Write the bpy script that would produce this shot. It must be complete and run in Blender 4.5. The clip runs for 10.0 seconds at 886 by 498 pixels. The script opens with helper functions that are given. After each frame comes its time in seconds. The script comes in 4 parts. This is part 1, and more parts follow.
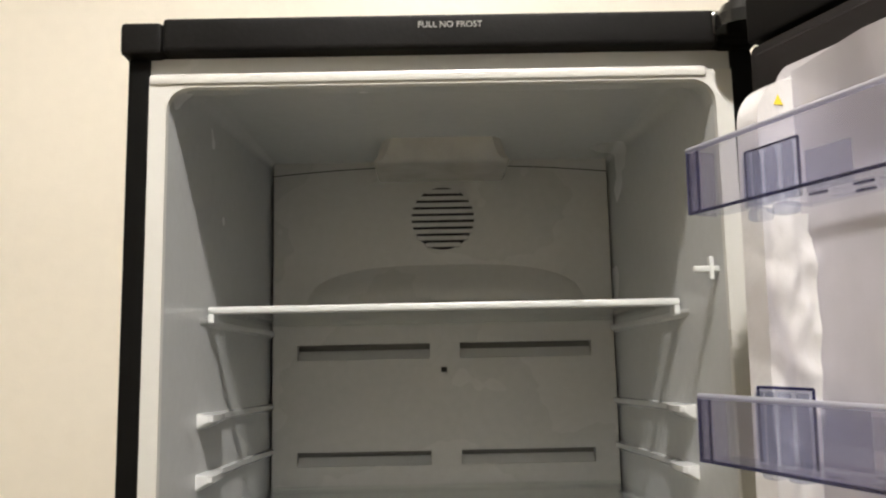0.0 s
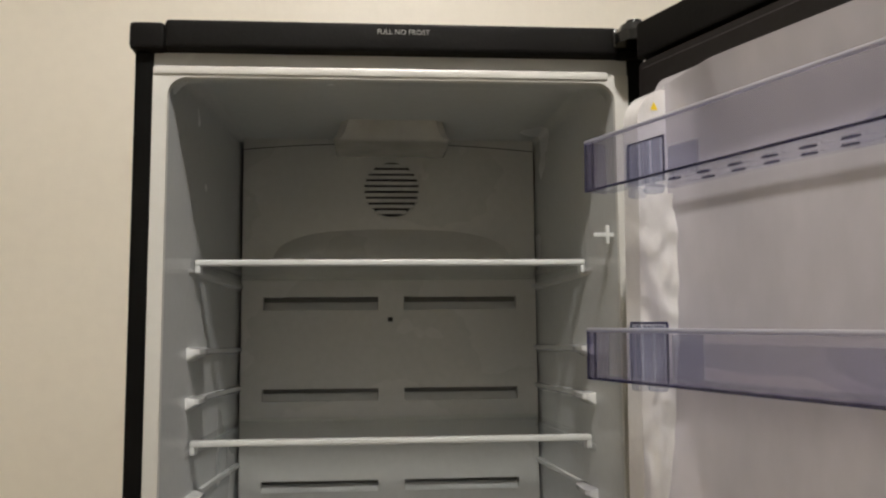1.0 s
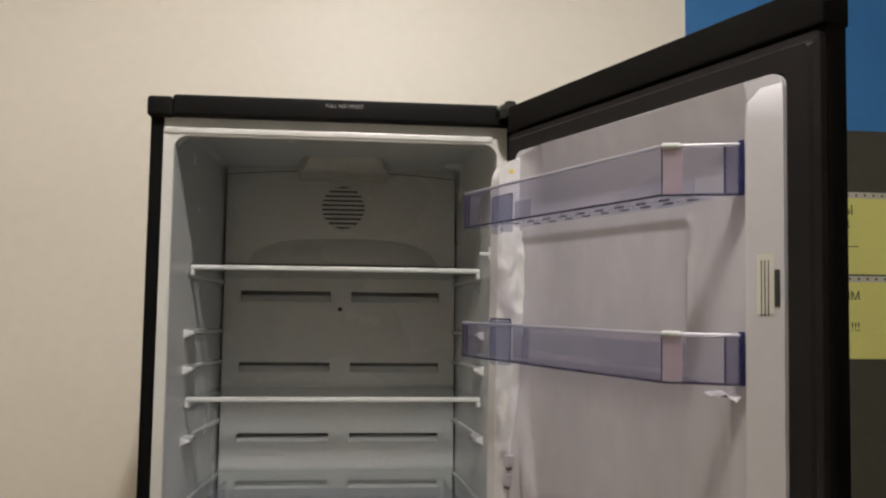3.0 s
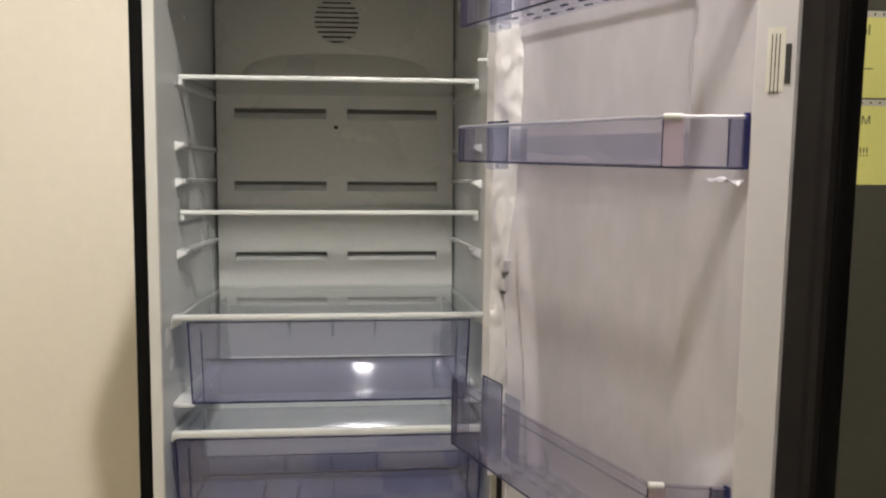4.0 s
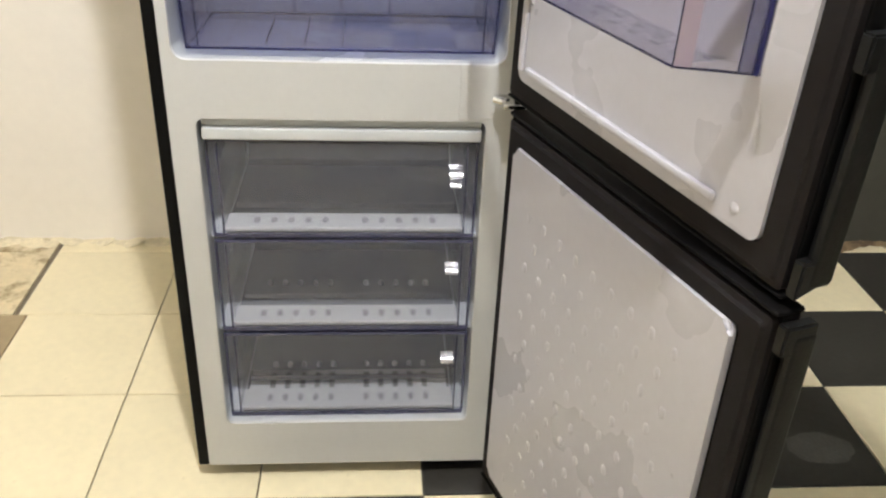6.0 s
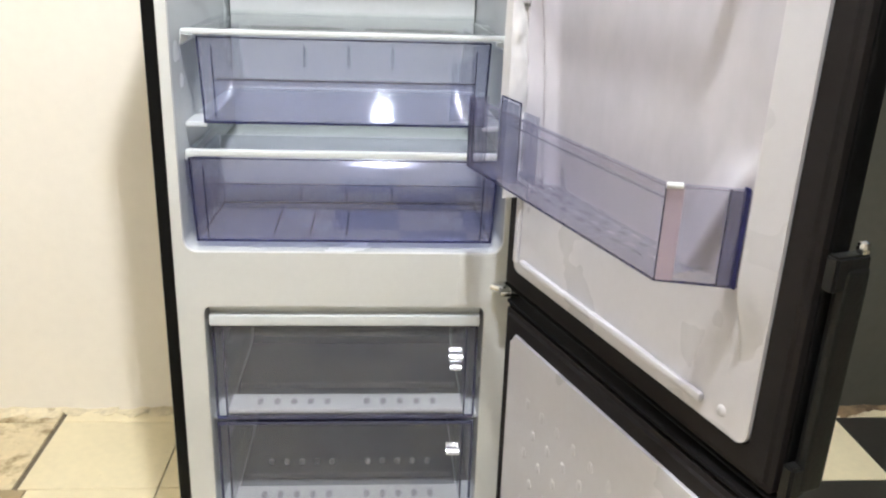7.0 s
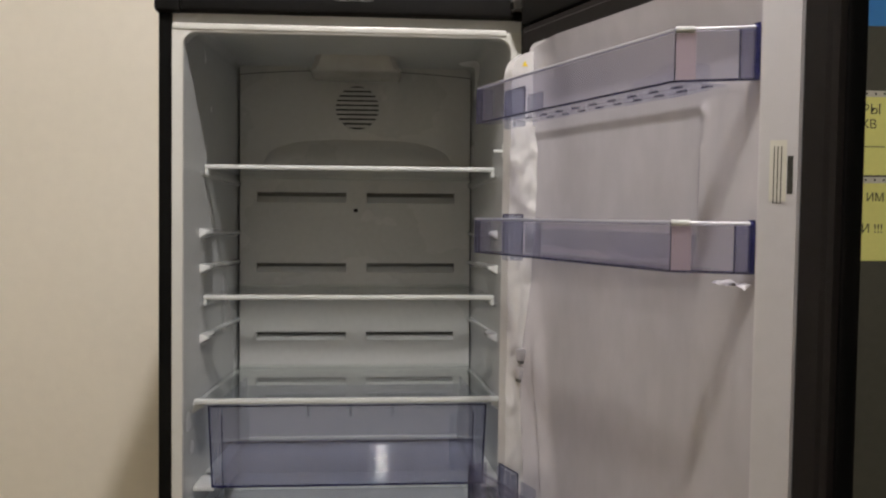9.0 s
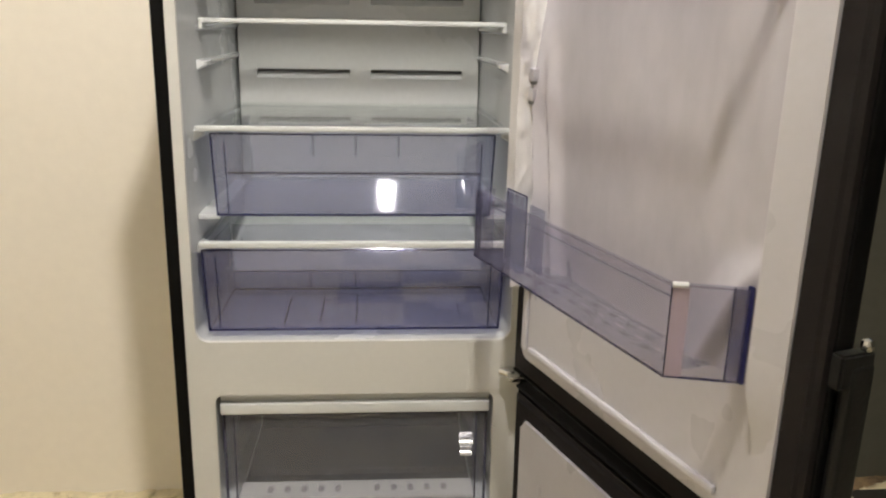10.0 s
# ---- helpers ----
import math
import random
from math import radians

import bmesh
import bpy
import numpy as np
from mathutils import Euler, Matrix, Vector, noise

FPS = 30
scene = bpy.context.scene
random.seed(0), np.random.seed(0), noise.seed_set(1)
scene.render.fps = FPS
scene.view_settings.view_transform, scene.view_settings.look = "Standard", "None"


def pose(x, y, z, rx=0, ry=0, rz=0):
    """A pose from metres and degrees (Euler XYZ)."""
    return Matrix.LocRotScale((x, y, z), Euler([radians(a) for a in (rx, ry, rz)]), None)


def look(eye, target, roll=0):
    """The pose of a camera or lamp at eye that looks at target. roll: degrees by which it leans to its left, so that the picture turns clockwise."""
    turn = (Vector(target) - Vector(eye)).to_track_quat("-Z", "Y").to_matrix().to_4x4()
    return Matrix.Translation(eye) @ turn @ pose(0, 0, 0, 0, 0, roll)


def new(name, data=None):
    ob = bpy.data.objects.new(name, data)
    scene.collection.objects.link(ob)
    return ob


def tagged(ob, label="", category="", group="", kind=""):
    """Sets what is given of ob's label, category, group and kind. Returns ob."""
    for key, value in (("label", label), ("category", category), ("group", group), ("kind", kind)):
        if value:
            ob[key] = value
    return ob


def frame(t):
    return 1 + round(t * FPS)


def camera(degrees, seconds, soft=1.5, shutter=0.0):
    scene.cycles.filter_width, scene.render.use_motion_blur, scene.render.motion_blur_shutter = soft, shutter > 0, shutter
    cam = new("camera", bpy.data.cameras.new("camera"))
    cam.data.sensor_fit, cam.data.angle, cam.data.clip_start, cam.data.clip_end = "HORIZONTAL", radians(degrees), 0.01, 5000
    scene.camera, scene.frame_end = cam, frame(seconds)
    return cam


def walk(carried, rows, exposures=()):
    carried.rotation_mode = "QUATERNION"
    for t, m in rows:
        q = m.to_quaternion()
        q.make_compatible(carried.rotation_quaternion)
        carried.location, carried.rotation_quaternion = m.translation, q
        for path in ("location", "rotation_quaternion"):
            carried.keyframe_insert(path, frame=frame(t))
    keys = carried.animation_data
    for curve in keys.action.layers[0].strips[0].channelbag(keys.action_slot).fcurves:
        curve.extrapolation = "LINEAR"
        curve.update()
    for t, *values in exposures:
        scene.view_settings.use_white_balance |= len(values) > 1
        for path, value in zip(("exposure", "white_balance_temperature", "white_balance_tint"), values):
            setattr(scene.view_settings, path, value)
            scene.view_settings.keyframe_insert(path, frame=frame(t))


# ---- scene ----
cam = camera(54.4, 10.0, soft=2.2)
# seconds, eye x y z, yaw to the left, pitch up, roll (degrees)
ROWS = [
    (0, -0.0091, -0.7890, 1.5295, -0.54, 8.19, -1.15),
    (0.5, -0.0274, -0.8176, 1.5410, -2.30, 8.81, -1.41),
    (1, -0.0233, -0.9818, 1.4975, -4.50, 6.15, -0.51),
    (1.5, 0.0173, -1.2291, 1.4851, -4.06, 2.44, 1.27),
    (2, -0.0382, -1.3501, 1.5016, -6.62, 2.86, 0.17),
    (2.2, -0.0267, -1.3694, 1.5015, -6.68, 3.63, 0.21),
    (2.57, -0.0050, -1.3836, 1.5042, -6.44, 4.57, 0.35),
    (2.93, 0.0261, -1.3909, 1.5059, -5.89, 5.05, 0.53),
    (3.3, 0.0428, -1.3840, 1.4969, -5.47, 3.41, 0.54),
    (3.5, 0.0437, -1.3735, 1.4854, -5.34, 1.32, 0.44),
    (4, 0.0475, -1.3582, 1.4426, -5.55, -5.02, 0.33),
    (4.5, 0.0481, -1.3510, 1.3931, -5.63, -11.79, 0.55),
    (5, 0.0477, -1.3408, 1.3489, -5.26, -18.52, 0.97),
    (5.5, 0.0514, -1.3308, 1.3008, -5.14, -25.38, 1.76),
    (5.7, 0.0514, -1.3263, 1.2833, -5.20, -27.70, 2.21),
    (5.97, 0.0507, -1.3240, 1.2727, -5.25, -29.16, 2.60),
    (6.25, 0.0492, -1.3260, 1.2787, -5.22, -28.48, 2.73),
    (6.53, 0.0479, -1.3301, 1.2968, -5.12, -26.15, 2.61),
    (6.8, 0.0477, -1.3341, 1.3222, -4.92, -22.71, 2.29),
    (7, 0.0570, -1.3368, 1.3458, -4.42, -19.42, 1.94),
    (7.5, 0.0590, -1.3523, 1.4142, -4.33, -10.21, 0.99),
    (8, 0.0481, -1.3839, 1.4785, -4.65, -2.12, 0.31),
    (8.5, 0.0472, -1.3978, 1.5021, -4.27, 1.79, 0.19),
    (9, 0.0470, -1.3868, 1.4849, -4.32, -0.95, 0.34),
    (9.5, 0.0494, -1.3617, 1.4390, -4.12, -7.46, 0.63),
    (10, 0.0447, -1.3472, 1.3886, -4.19, -15.17, 1.00),
]


def view(x, y, z, yaw, pitch, roll):
    a, b = radians(yaw), radians(pitch)
    ahead = Vector((-math.sin(a) * math.cos(b), math.cos(a) * math.cos(b), math.sin(b)))
    return look((x, y, z), Vector((x, y, z)) + ahead, roll)


# seconds, stops, kelvin, tint
EXPOSURES = [(0.0, -0.83, 6450, 10), (0.5, -1.70, 6500, 10), (1.0, -1.47, 6500, 10), (1.5, -1.27, 6600, 10), (2.0, -1.37, 6500, 10), (2.3, -1.25, 6500, 10),
             (3.2, -1.58, 6400, 12), (3.6, -1.52, 6400, 12), (4.0, -0.88, 6500, 10), (4.5, -0.65, 6500, 10), (5.0, -0.47, 6400, 10), (5.5, -0.25, 6100, 10),
             (7.0, 0.02, 5700, 9), (7.5, -0.20, 6100, 7), (8.0, -0.50, 6350, 8), (8.5, -1.08, 6350, 10), (9.0, -1.43, 6350, 12), (9.5, -0.80, 6500, 10), (10.0, -0.62, 6500, 10)]
walk(cam, [(r[0], view(*r[1:])) for r in ROWS], EXPOSURES)

scene.cycles.transparent_max_bounces = 32

# ---- light ----
world = bpy.data.worlds.new("world")
scene.world = world
world.use_nodes = True
world.node_tree.nodes["Background"].inputs[0].default_value = (1.0, 0.93, 0.82, 1)
world.node_tree.nodes["Background"].inputs[1].default_value = 0.02
LAMP = 3850.0
ROOM = (-2.3, 2.9, -3.7, 1.0, 3.05)  # x0 x1 y0 y1 ceiling


# ---- materials ----
def nodes_of(name):
    m = bpy.data.materials.new(name)
    m.use_nodes = True
    return m, m.node_tree.nodes, m.node_tree.links, m.node_tree.nodes["Principled BSDF"]


def surface(name, base, rough=0.5, metal=0.0, vary=0.08, scale=6.0, fine=90.0, bump=0.0, bump_scale=60.0,
            random_tint=0.0, dirt=None, dirt_scale=3.0, dirt_at=0.6, stretch=(1, 1, 1), spec=0.5):
    """A painted, moulded or fired surface: broad and fine mottling, relief, and stains with a colour of their own."""
    m, n, l, b = nodes_of(name)
    co = n.new("ShaderNodeTexCoord")
    mp = n.new("ShaderNodeMapping")
    mp.inputs["Scale"].default_value = stretch
    l.new(co.outputs["Object"], mp.inputs[0])
    big, small = n.new("ShaderNodeTexNoise"), n.new("ShaderNodeTexNoise")
    for t, s in ((big, scale), (small, fine)):
        t.inputs["Scale"].default_value, t.inputs["Detail"].default_value = s, 4.0
        l.new(mp.outputs[0], t.inputs["Vector"])
    add = n.new("ShaderNodeMath")
    add.operation = "ADD"
    l.new(big.outputs["Fac"], add.inputs[0]), l.new(small.outputs["Fac"], add.inputs[1])
    rng = n.new("ShaderNodeMapRange")
    rng.inputs[1].default_value, rng.inputs[2].default_value = 0.6, 1.4
    rng.inputs[3].default_value, rng.inputs[4].default_value = 1 - vary, 1 + vary
    l.new(add.outputs[0], rng.inputs[0])
    hsv = n.new("ShaderNodeHueSaturation")
    hsv.inputs["Color"].default_value = (*base, 1)
    last = rng.outputs[0]
    if random_tint:
        info, r2, mul = n.new("ShaderNodeObjectInfo"), n.new("ShaderNodeMapRange"), n.new("ShaderNodeMath")
        r2.inputs[3].default_value, r2.inputs[4].default_value = 1 - random_tint, 1 + random_tint
        mul.operation = "MULTIPLY"
        l.new(info.outputs["Random"], r2.inputs[0]), l.new(last, mul.inputs[0]), l.new(r2.outputs[0], mul.inputs[1])
        last = mul.outputs[0]
    l.new(last, hsv.inputs["Value"])
    colour = hsv.outputs[0]
    if dirt:
        dn, ramp, mix = n.new("ShaderNodeTexNoise"), n.new("ShaderNodeMapRange"), n.new("ShaderNodeMixRGB")
        dn.inputs["Scale"].default_value, dn.inputs["Detail"].default_value, dn.inputs["Roughness"].default_value = dirt_scale, 8, 0.65
        l.new(co.outputs["Object"], dn.inputs["Vector"])
        ramp.inputs[1].default_value, ramp.inputs[2].default_value = dirt_at, dirt_at + 0.12
        l.new(dn.outputs["Fac"], ramp.inputs[0]), l.new(ramp.outputs[0], mix.inputs[0])
        l.new(colour, mix.inputs[1])
        mix.inputs[2].default_value = (*dirt, 1)
        colour = mix.outputs[0]
    l.new(colour, b.inputs["Base Color"])
    r3 = n.new("ShaderNodeMapRange")
    r3.inputs[3].default_value, r3.inputs[4].default_value = max(0.02, rough * 0.8), min(1, rough * 1.2)
    l.new(big.outputs["Fac"], r3.inputs[0]), l.new(r3.outputs[0], b.inputs["Roughness"])
    b.inputs["Metallic"].default_value = metal
    b.inputs["Specular IOR Level"].default_value = spec
    if bump:
        bt, bp = n.new("ShaderNodeTexNoise"), n.new("ShaderNodeBump")
        bt.inputs["Scale"].default_value, bt.inputs["Detail"].default_value = bump_scale, 5
        l.new(mp.outputs[0], bt.inputs["Vector"]), l.new(bt.outputs["Fac"], bp.inputs["Height"])
        bp.inputs["Strength"].default_value, bp.inputs["Distance"].default_value = bump, 0.003
        l.new(bp.outputs[0], b.inputs["Normal"])
    return m


def clear(name, tint, body, solid=0.15, rough=0.12, gloss=1.0):
    """Clear or tinted plastic or glass: tinted see-through, a little milky body, and a polished skin."""
    m, n, l, b = nodes_of(name)
    out = n["Material Output"]
    tr, df, gl = n.new("ShaderNodeBsdfTransparent"), n.new("ShaderNodeBsdfDiffuse"), n.new("ShaderNodeBsdfGlossy")
    tr.inputs[0].default_value = (*tint, 1)
    df.inputs[0].default_value = (*body, 1)
    gl.inputs["Roughness"].default_value = rough
    co, no, rg = n.new("ShaderNodeTexCoord"), n.new("ShaderNodeTexNoise"), n.new("ShaderNodeMapRange")
    no.inputs["Scale"].default_value, no.inputs["Detail"].default_value = 25, 4
    l.new(co.outputs["Object"], no.inputs["Vector"]), l.new(no.outputs["Fac"], rg.inputs[0])
    rg.inputs[3].default_value, rg.inputs[4].default_value = solid * 0.75, solid * 1.25
    m1, m2 = n.new("ShaderNodeMixShader"), n.new("ShaderNodeMixShader")
    l.new(rg.outputs[0], m1.inputs[0]), l.new(tr.outputs[0], m1.inputs[1]), l.new(df.outputs[0], m1.inputs[2])
    fr, pw, mu = n.new("ShaderNodeLayerWeight"), n.new("ShaderNodeMath"), n.new("ShaderNodeMath")
    fr.inputs[0].default_value = 0.5
    pw.operation, pw.inputs[1].default_value = "POWER", 5.0
    mu.operation, mu.use_clamp = "MULTIPLY_ADD", True
    mu.inputs[1].default_value, mu.inputs[2].default_value = 0.6, 0.035 * gloss
    l.new(fr.outputs["Facing"], pw.inputs[0]), l.new(pw.outputs[0], mu.inputs[0]), l.new(mu.outputs[0], m2.inputs[0])
    l.new(m1.outputs[0], m2.inputs[1]), l.new(gl.outputs[0], m2.inputs[2])
    l.new(m2.outputs[0], out.inputs["Surface"])
    n.remove(b)
    return m


def glow(name, colour, strength):
    m, n, l, b = nodes_of(name)
    b.inputs["Base Color"].default_value = (*colour, 1)
    b.inputs["Emission Color"].default_value = (*colour, 1)
    b.inputs["Emission Strength"].default_value = strength
    return m


PAINT = surface("beige_wall_paint", (0.83, 0.785, 0.69), 0.45, vary=0.03, scale=1.6, fine=30, bump=0.25, bump_scale=35)
DARK_PAINT = surface("dark_olive_wall_paint", (0.054, 0.052, 0.038), 0.7, vary=0.12, scale=2, fine=40, bump=0.2, bump_scale=40)
BLUE_PAINT = surface("blue_wall_paint", (0.035, 0.17, 0.42), 0.6, vary=0.05, scale=2, fine=40, bump=0.15, bump_scale=40)
CEILING = surface("white_ceiling_paint", (0.76, 0.75, 0.72), 0.85, vary=0.03)
GROUT = surface("dirty_grout", (0.16, 0.13, 0.085), 0.9, vary=0.25, scale=8, fine=60, bump=0.3)
TILE_CREAM = surface("cream_glazed_tile", (0.78, 0.69, 0.45), 0.3, vary=0.06, scale=5, fine=40, random_tint=0.05,
                     dirt=(0.36, 0.27, 0.13), dirt_scale=4.5, dirt_at=0.64, bump=0.08)
TILE_STAINED = surface("stained_cream_tile", (0.66, 0.56, 0.35), 0.5, vary=0.12, scale=9, fine=60, dirt=(0.25, 0.17, 0.07), dirt_scale=7, dirt_at=0.5, bump=0.4)
TILE_BLACK = surface("black_glazed_tile", (0.035, 0.032, 0.026), 0.32, vary=0.2, scale=5, fine=60, random_tint=0.15,
                     dirt=(0.14, 0.13, 0.1), dirt_scale=3.5, dirt_at=0.66, bump=0.08)
TILE_BROWN = surface("brown_glazed_tile", (0.34, 0.26, 0.14), 0.4, vary=0.12, scale=6, fine=50, dirt=(0.2, 0.14, 0.07), dirt_at=0.6)
SPILL = surface("dried_grey_spill", (0.085, 0.08, 0.066), 0.6, vary=0.3, scale=20, fine=120)
PLASTER = surface("crumbled_plaster", (0.72, 0.64, 0.44), 0.9, vary=0.2, scale=14, fine=70, bump=0.8, bump_scale=30,
                  dirt=(0.3, 0.22, 0.1), dirt_scale=9, dirt_at=0.58)
WALL_DIRT = surface("brown_crumbled_dirt", (0.22, 0.15, 0.075), 0.9, vary=0.3, scale=14, fine=70, bump=0.8, bump_scale=30,
                    dirt=(0.09, 0.06, 0.03), dirt_scale=9, dirt_at=0.5)
BLACK_STEEL = surface("black_lacquered_steel", (0.0035, 0.0035, 0.0035), 0.36, vary=0.15, scale=9, bump=0.04, spec=0.09)
BLACK_PLASTIC = surface("black_plastic", (0.005, 0.0047, 0.0045), 0.5, vary=0.15, bump=0.1, bump_scale=220, spec=0.06)
HINGE_BLACK = surface("glossy_black_plastic", (0.006, 0.006, 0.006), 0.16, vary=0.1, spec=0.5)
GASKET = surface("brown_grey_rubber_gasket", (0.0125, 0.0108, 0.0105), 0.6, vary=0.12, bump=0.1, spec=0.09)
RIM = surface("grey_white_enamel", (0.53, 0.53, 0.505), 0.3, vary=0.03, bump=0.03)
LINER = surface("grey_white_moulded_liner", (0.525, 0.54, 0.545), 0.26, vary=0.04, scale=4, bump=0.05, bump_scale=120)
# the liner plastic again, glossier and paler to carry the ledges' lit brightness
LEDGE = surface("lightened_glossy_liner", (0.60, 0.615, 0.62), 0.13, vary=0.04)
DUCT = surface("grey_back_cover_plastic", (0.475, 0.48, 0.475), 0.28, vary=0.05, scale=4, bump=0.08, bump_scale=200)
# dark tone standing for the shade inside slots and recesses
RECESS_SHADE = surface("dark_recess_shade", (0.16, 0.16, 0.155), 0.8, vary=0.1)
DARK_GAP = surface("dark_gap", (0.02, 0.02, 0.02), 0.9, vary=0.2)
DOOR_LINER = surface("white_door_liner", (0.50, 0.49, 0.515), 0.28, vary=0.03, scale=4, bump=0.06, bump_scale=90)
FILM = surface("wrinkled_protective_film", (0.455, 0.44, 0.475), 0.16, vary=0.08, scale=5, fine=40, bump=0.35, bump_scale=14, stretch=(1, 1, 0.5))
FIN_FILM = surface("crinkled_film_over_white_liner", (0.62, 0.61, 0.61), 0.12, vary=0.05, scale=8, bump=1.0, bump_scale=32, stretch=(1, 1, 0.7))
WHITE_TRIM = surface("white_shelf_trim", (0.54, 0.56, 0.555), 0.3, vary=0.03)
# basket white greyed down to paint the shade inside the dents
DENT_SHADE = surface("dent_shade_grey", (0.27, 0.27, 0.28), 0.5, vary=0.08)
WHITE_BASKET = surface("white_basket_plastic", (0.49, 0.49, 0.49), 0.4, vary=0.05)
GLASS = clear("clear_shelf_glass", (0.98, 0.99, 0.985), (0.6, 0.66, 0.64), solid=0.018, rough=0.02, gloss=1.0)
BLUE_CLEAR = clear("blue_tinted_clear_plastic", (0.912, 0.916, 0.955), (0.42, 0.43, 0.60), solid=0.05, rough=0.03, gloss=1.5)
BLUE_RIM = clear("deep_blue_plastic_edge", (0.22, 0.22, 0.42), (0.02, 0.02, 0.09), solid=0.5, rough=0.08)
BLUE_MID = clear("mid_blue_clear_plastic", (0.875, 0.868, 0.912), (0.34, 0.33, 0.44), solid=0.07, rough=0.13, gloss=1.2)
BLUE_DEEP = clear("navy_tinted_clear_plastic", (0.86, 0.875, 0.92), (0.22, 0.23, 0.36), solid=0.08, rough=0.05, gloss=1.3)
NAVY_CLEAR = clear("navy_tinted_plastic", (0.74, 0.75, 0.85), (0.14, 0.14, 0.27), solid=0.12, rough=0.05, gloss=1.3)
GUIDE_BLUE = clear("deep_blue_plastic", (0.25, 0.27, 0.58), (0.03, 0.033, 0.14), solid=0.5, rough=0.1)
SMOKE_CLEAR = clear("smoky_clear_plastic", (0.94, 0.945, 0.96), (0.50, 0.51, 0.57), solid=0.085, rough=0.04, gloss=0.4)
SMOKE_RIM = clear("smoky_plastic_edge", (0.4, 0.4, 0.52), (0.09, 0.09, 0.16), solid=0.45, rough=0.08)
BASKET_SHADE = clear("shade_darkened_plastic", (0.62, 0.63, 0.67), (0.24, 0.25, 0.28), solid=0.4, rough=0.06, gloss=1.5)
# whitish body and raised gloss put a rim highlight into the plastic
BEAD_HIGHLIGHT = clear("rim_highlight_plastic", (0.85, 0.86, 0.95), (0.62, 0.64, 0.78), solid=0.4, rough=0.35, gloss=12.0)
BASKET_SHADE_GREY = clear("shade_greyed_plastic", (0.6, 0.61, 0.64), (0.30, 0.31, 0.335), solid=0.6, rough=0.05, gloss=1.0)
POLISHED = clear("polished_clear_plastic", (0.86, 0.86, 0.9), (0.5, 0.5, 0.55), solid=0.06, rough=0.1, gloss=14.0)
SCOOP = clear("polished_blue_plastic", (0.84, 0.85, 0.90), (0.40, 0.42, 0.54), solid=0.09, rough=0.05, gloss=0.12)
MILKY = clear("milky_lamp_cover", (0.95, 0.94, 0.92), (0.80, 0.77, 0.72), solid=0.42, rough=0.2)
LABEL_CLEAR = clear("frosted_pink_white_strip", (0.92, 0.84, 0.87), (0.80, 0.69, 0.73), solid=0.42, rough=0.32)
CHROME = surface("chromed_metal", (0.72, 0.72, 0.70), 0.18, metal=1.0, vary=0.06)
HANDLE_GREY = surface("dark_grey_handle_plastic", (0.008, 0.0082, 0.008), 0.4, vary=0.1, bump=0.1, bump_scale=200, spec=0.2)
PAPER = surface("yellow_paper", (0.70, 0.68, 0.22), 0.6, vary=0.04)
SLEEVE = surface("grey_white_sleeve_strip", (0.5, 0.48, 0.42), 0.45, vary=0.08)
INK = surface("black_ink", (0.02, 0.02, 0.015), 0.7)
SILVER_INK = surface("silver_lettering", (0.24, 0.235, 0.22), 0.4, vary=0.03)
YELLOW_MARK = surface("yellow_sticker", (0.75, 0.55, 0.03), 0.5)
WHITE_PAPER = surface("white_sticker_paper", (0.60, 0.585, 0.52), 0.5, vary=0.05)
LAMP_HOUSING = surface("white_lacquered_lamp_sheet", (0.8, 0.8, 0.78), 0.4)
TUBE = glow("lit_bulb_glass", (1.0, 0.94, 0.875), LAMP)


PANES = (FILM, BLUE_CLEAR, BLUE_RIM, BLUE_DEEP, BEAD_HIGHLIGHT, SMOKE_CLEAR, SMOKE_RIM, SCOOP, POLISHED)


# ---- building blocks ----
def thing(name, label, category, m=None, group=""):
    ob = new(name)
    ob.empty_display_size = 0.05
    if m is not None:
        ob.matrix_basis = m
    return tagged(ob, label, category, group)


def part(name, bm, material, parent=None, label="", smooth=True):
    """One mesh object under a thing or a part, in its parent's own coordinates."""
    bmesh.ops.recalc_face_normals(bm, faces=bm.faces[:])
    me = bpy.data.meshes.new(name)
    bm.to_mesh(me)
    bm.free()
    me.materials.append(material)
    if smooth:
        for p in me.polygons:
            p.use_smooth = True
        me.set_sharp_from_angle(angle=radians(38))
    ob = new(name, me)
    ob.parent = parent
    if smooth:
        ob.modifiers.new("weighted_normal", "WEIGHTED_NORMAL").keep_sharp = True
    ob.visible_shadow = material not in PANES
    return tagged(ob, label)


def box(bm, x0, x1, y0, y1, z0, z1, r=0.0, seg=2):
    v = [bm.verts.new((x, y, z)) for x in (x0, x1) for y in (y0, y1) for z in (z0, z1)]
    f = [bm.faces.new([v[i] for i in q]) for q in ((0, 1, 3, 2), (4, 6, 7, 5), (0, 4, 5, 1), (2, 3, 7, 6), (0, 2, 6, 4), (1, 5, 7, 3))]
    if r:
        e = list({e for q in f for e in q.edges})
        bmesh.ops.bevel(bm, geom=e, offset=min(r, 0.45 * min(x1 - x0, y1 - y0, z1 - z0)), segments=seg, affect="EDGES", profile=0.5)
    return bm


def boxes(*rows, r=0.0):
    bm = bmesh.new()
    for row in rows:
        box(bm, *row[:6], r=row[6] if len(row) > 6 else r)
    return bm


def cylinder(bm, a, b, radius, seg=20, radius2=None):
    a, b = Vector(a), Vector(b)
    turn = (b - a).to_track_quat("Z", "Y").to_matrix().to_4x4()
    bmesh.ops.create_cone(bm, cap_ends=True, segments=seg, radius1=radius, radius2=radius if radius2 is None else radius2,
                          depth=(b - a).length, matrix=Matrix.Translation((a + b) / 2) @ turn)
    return bm


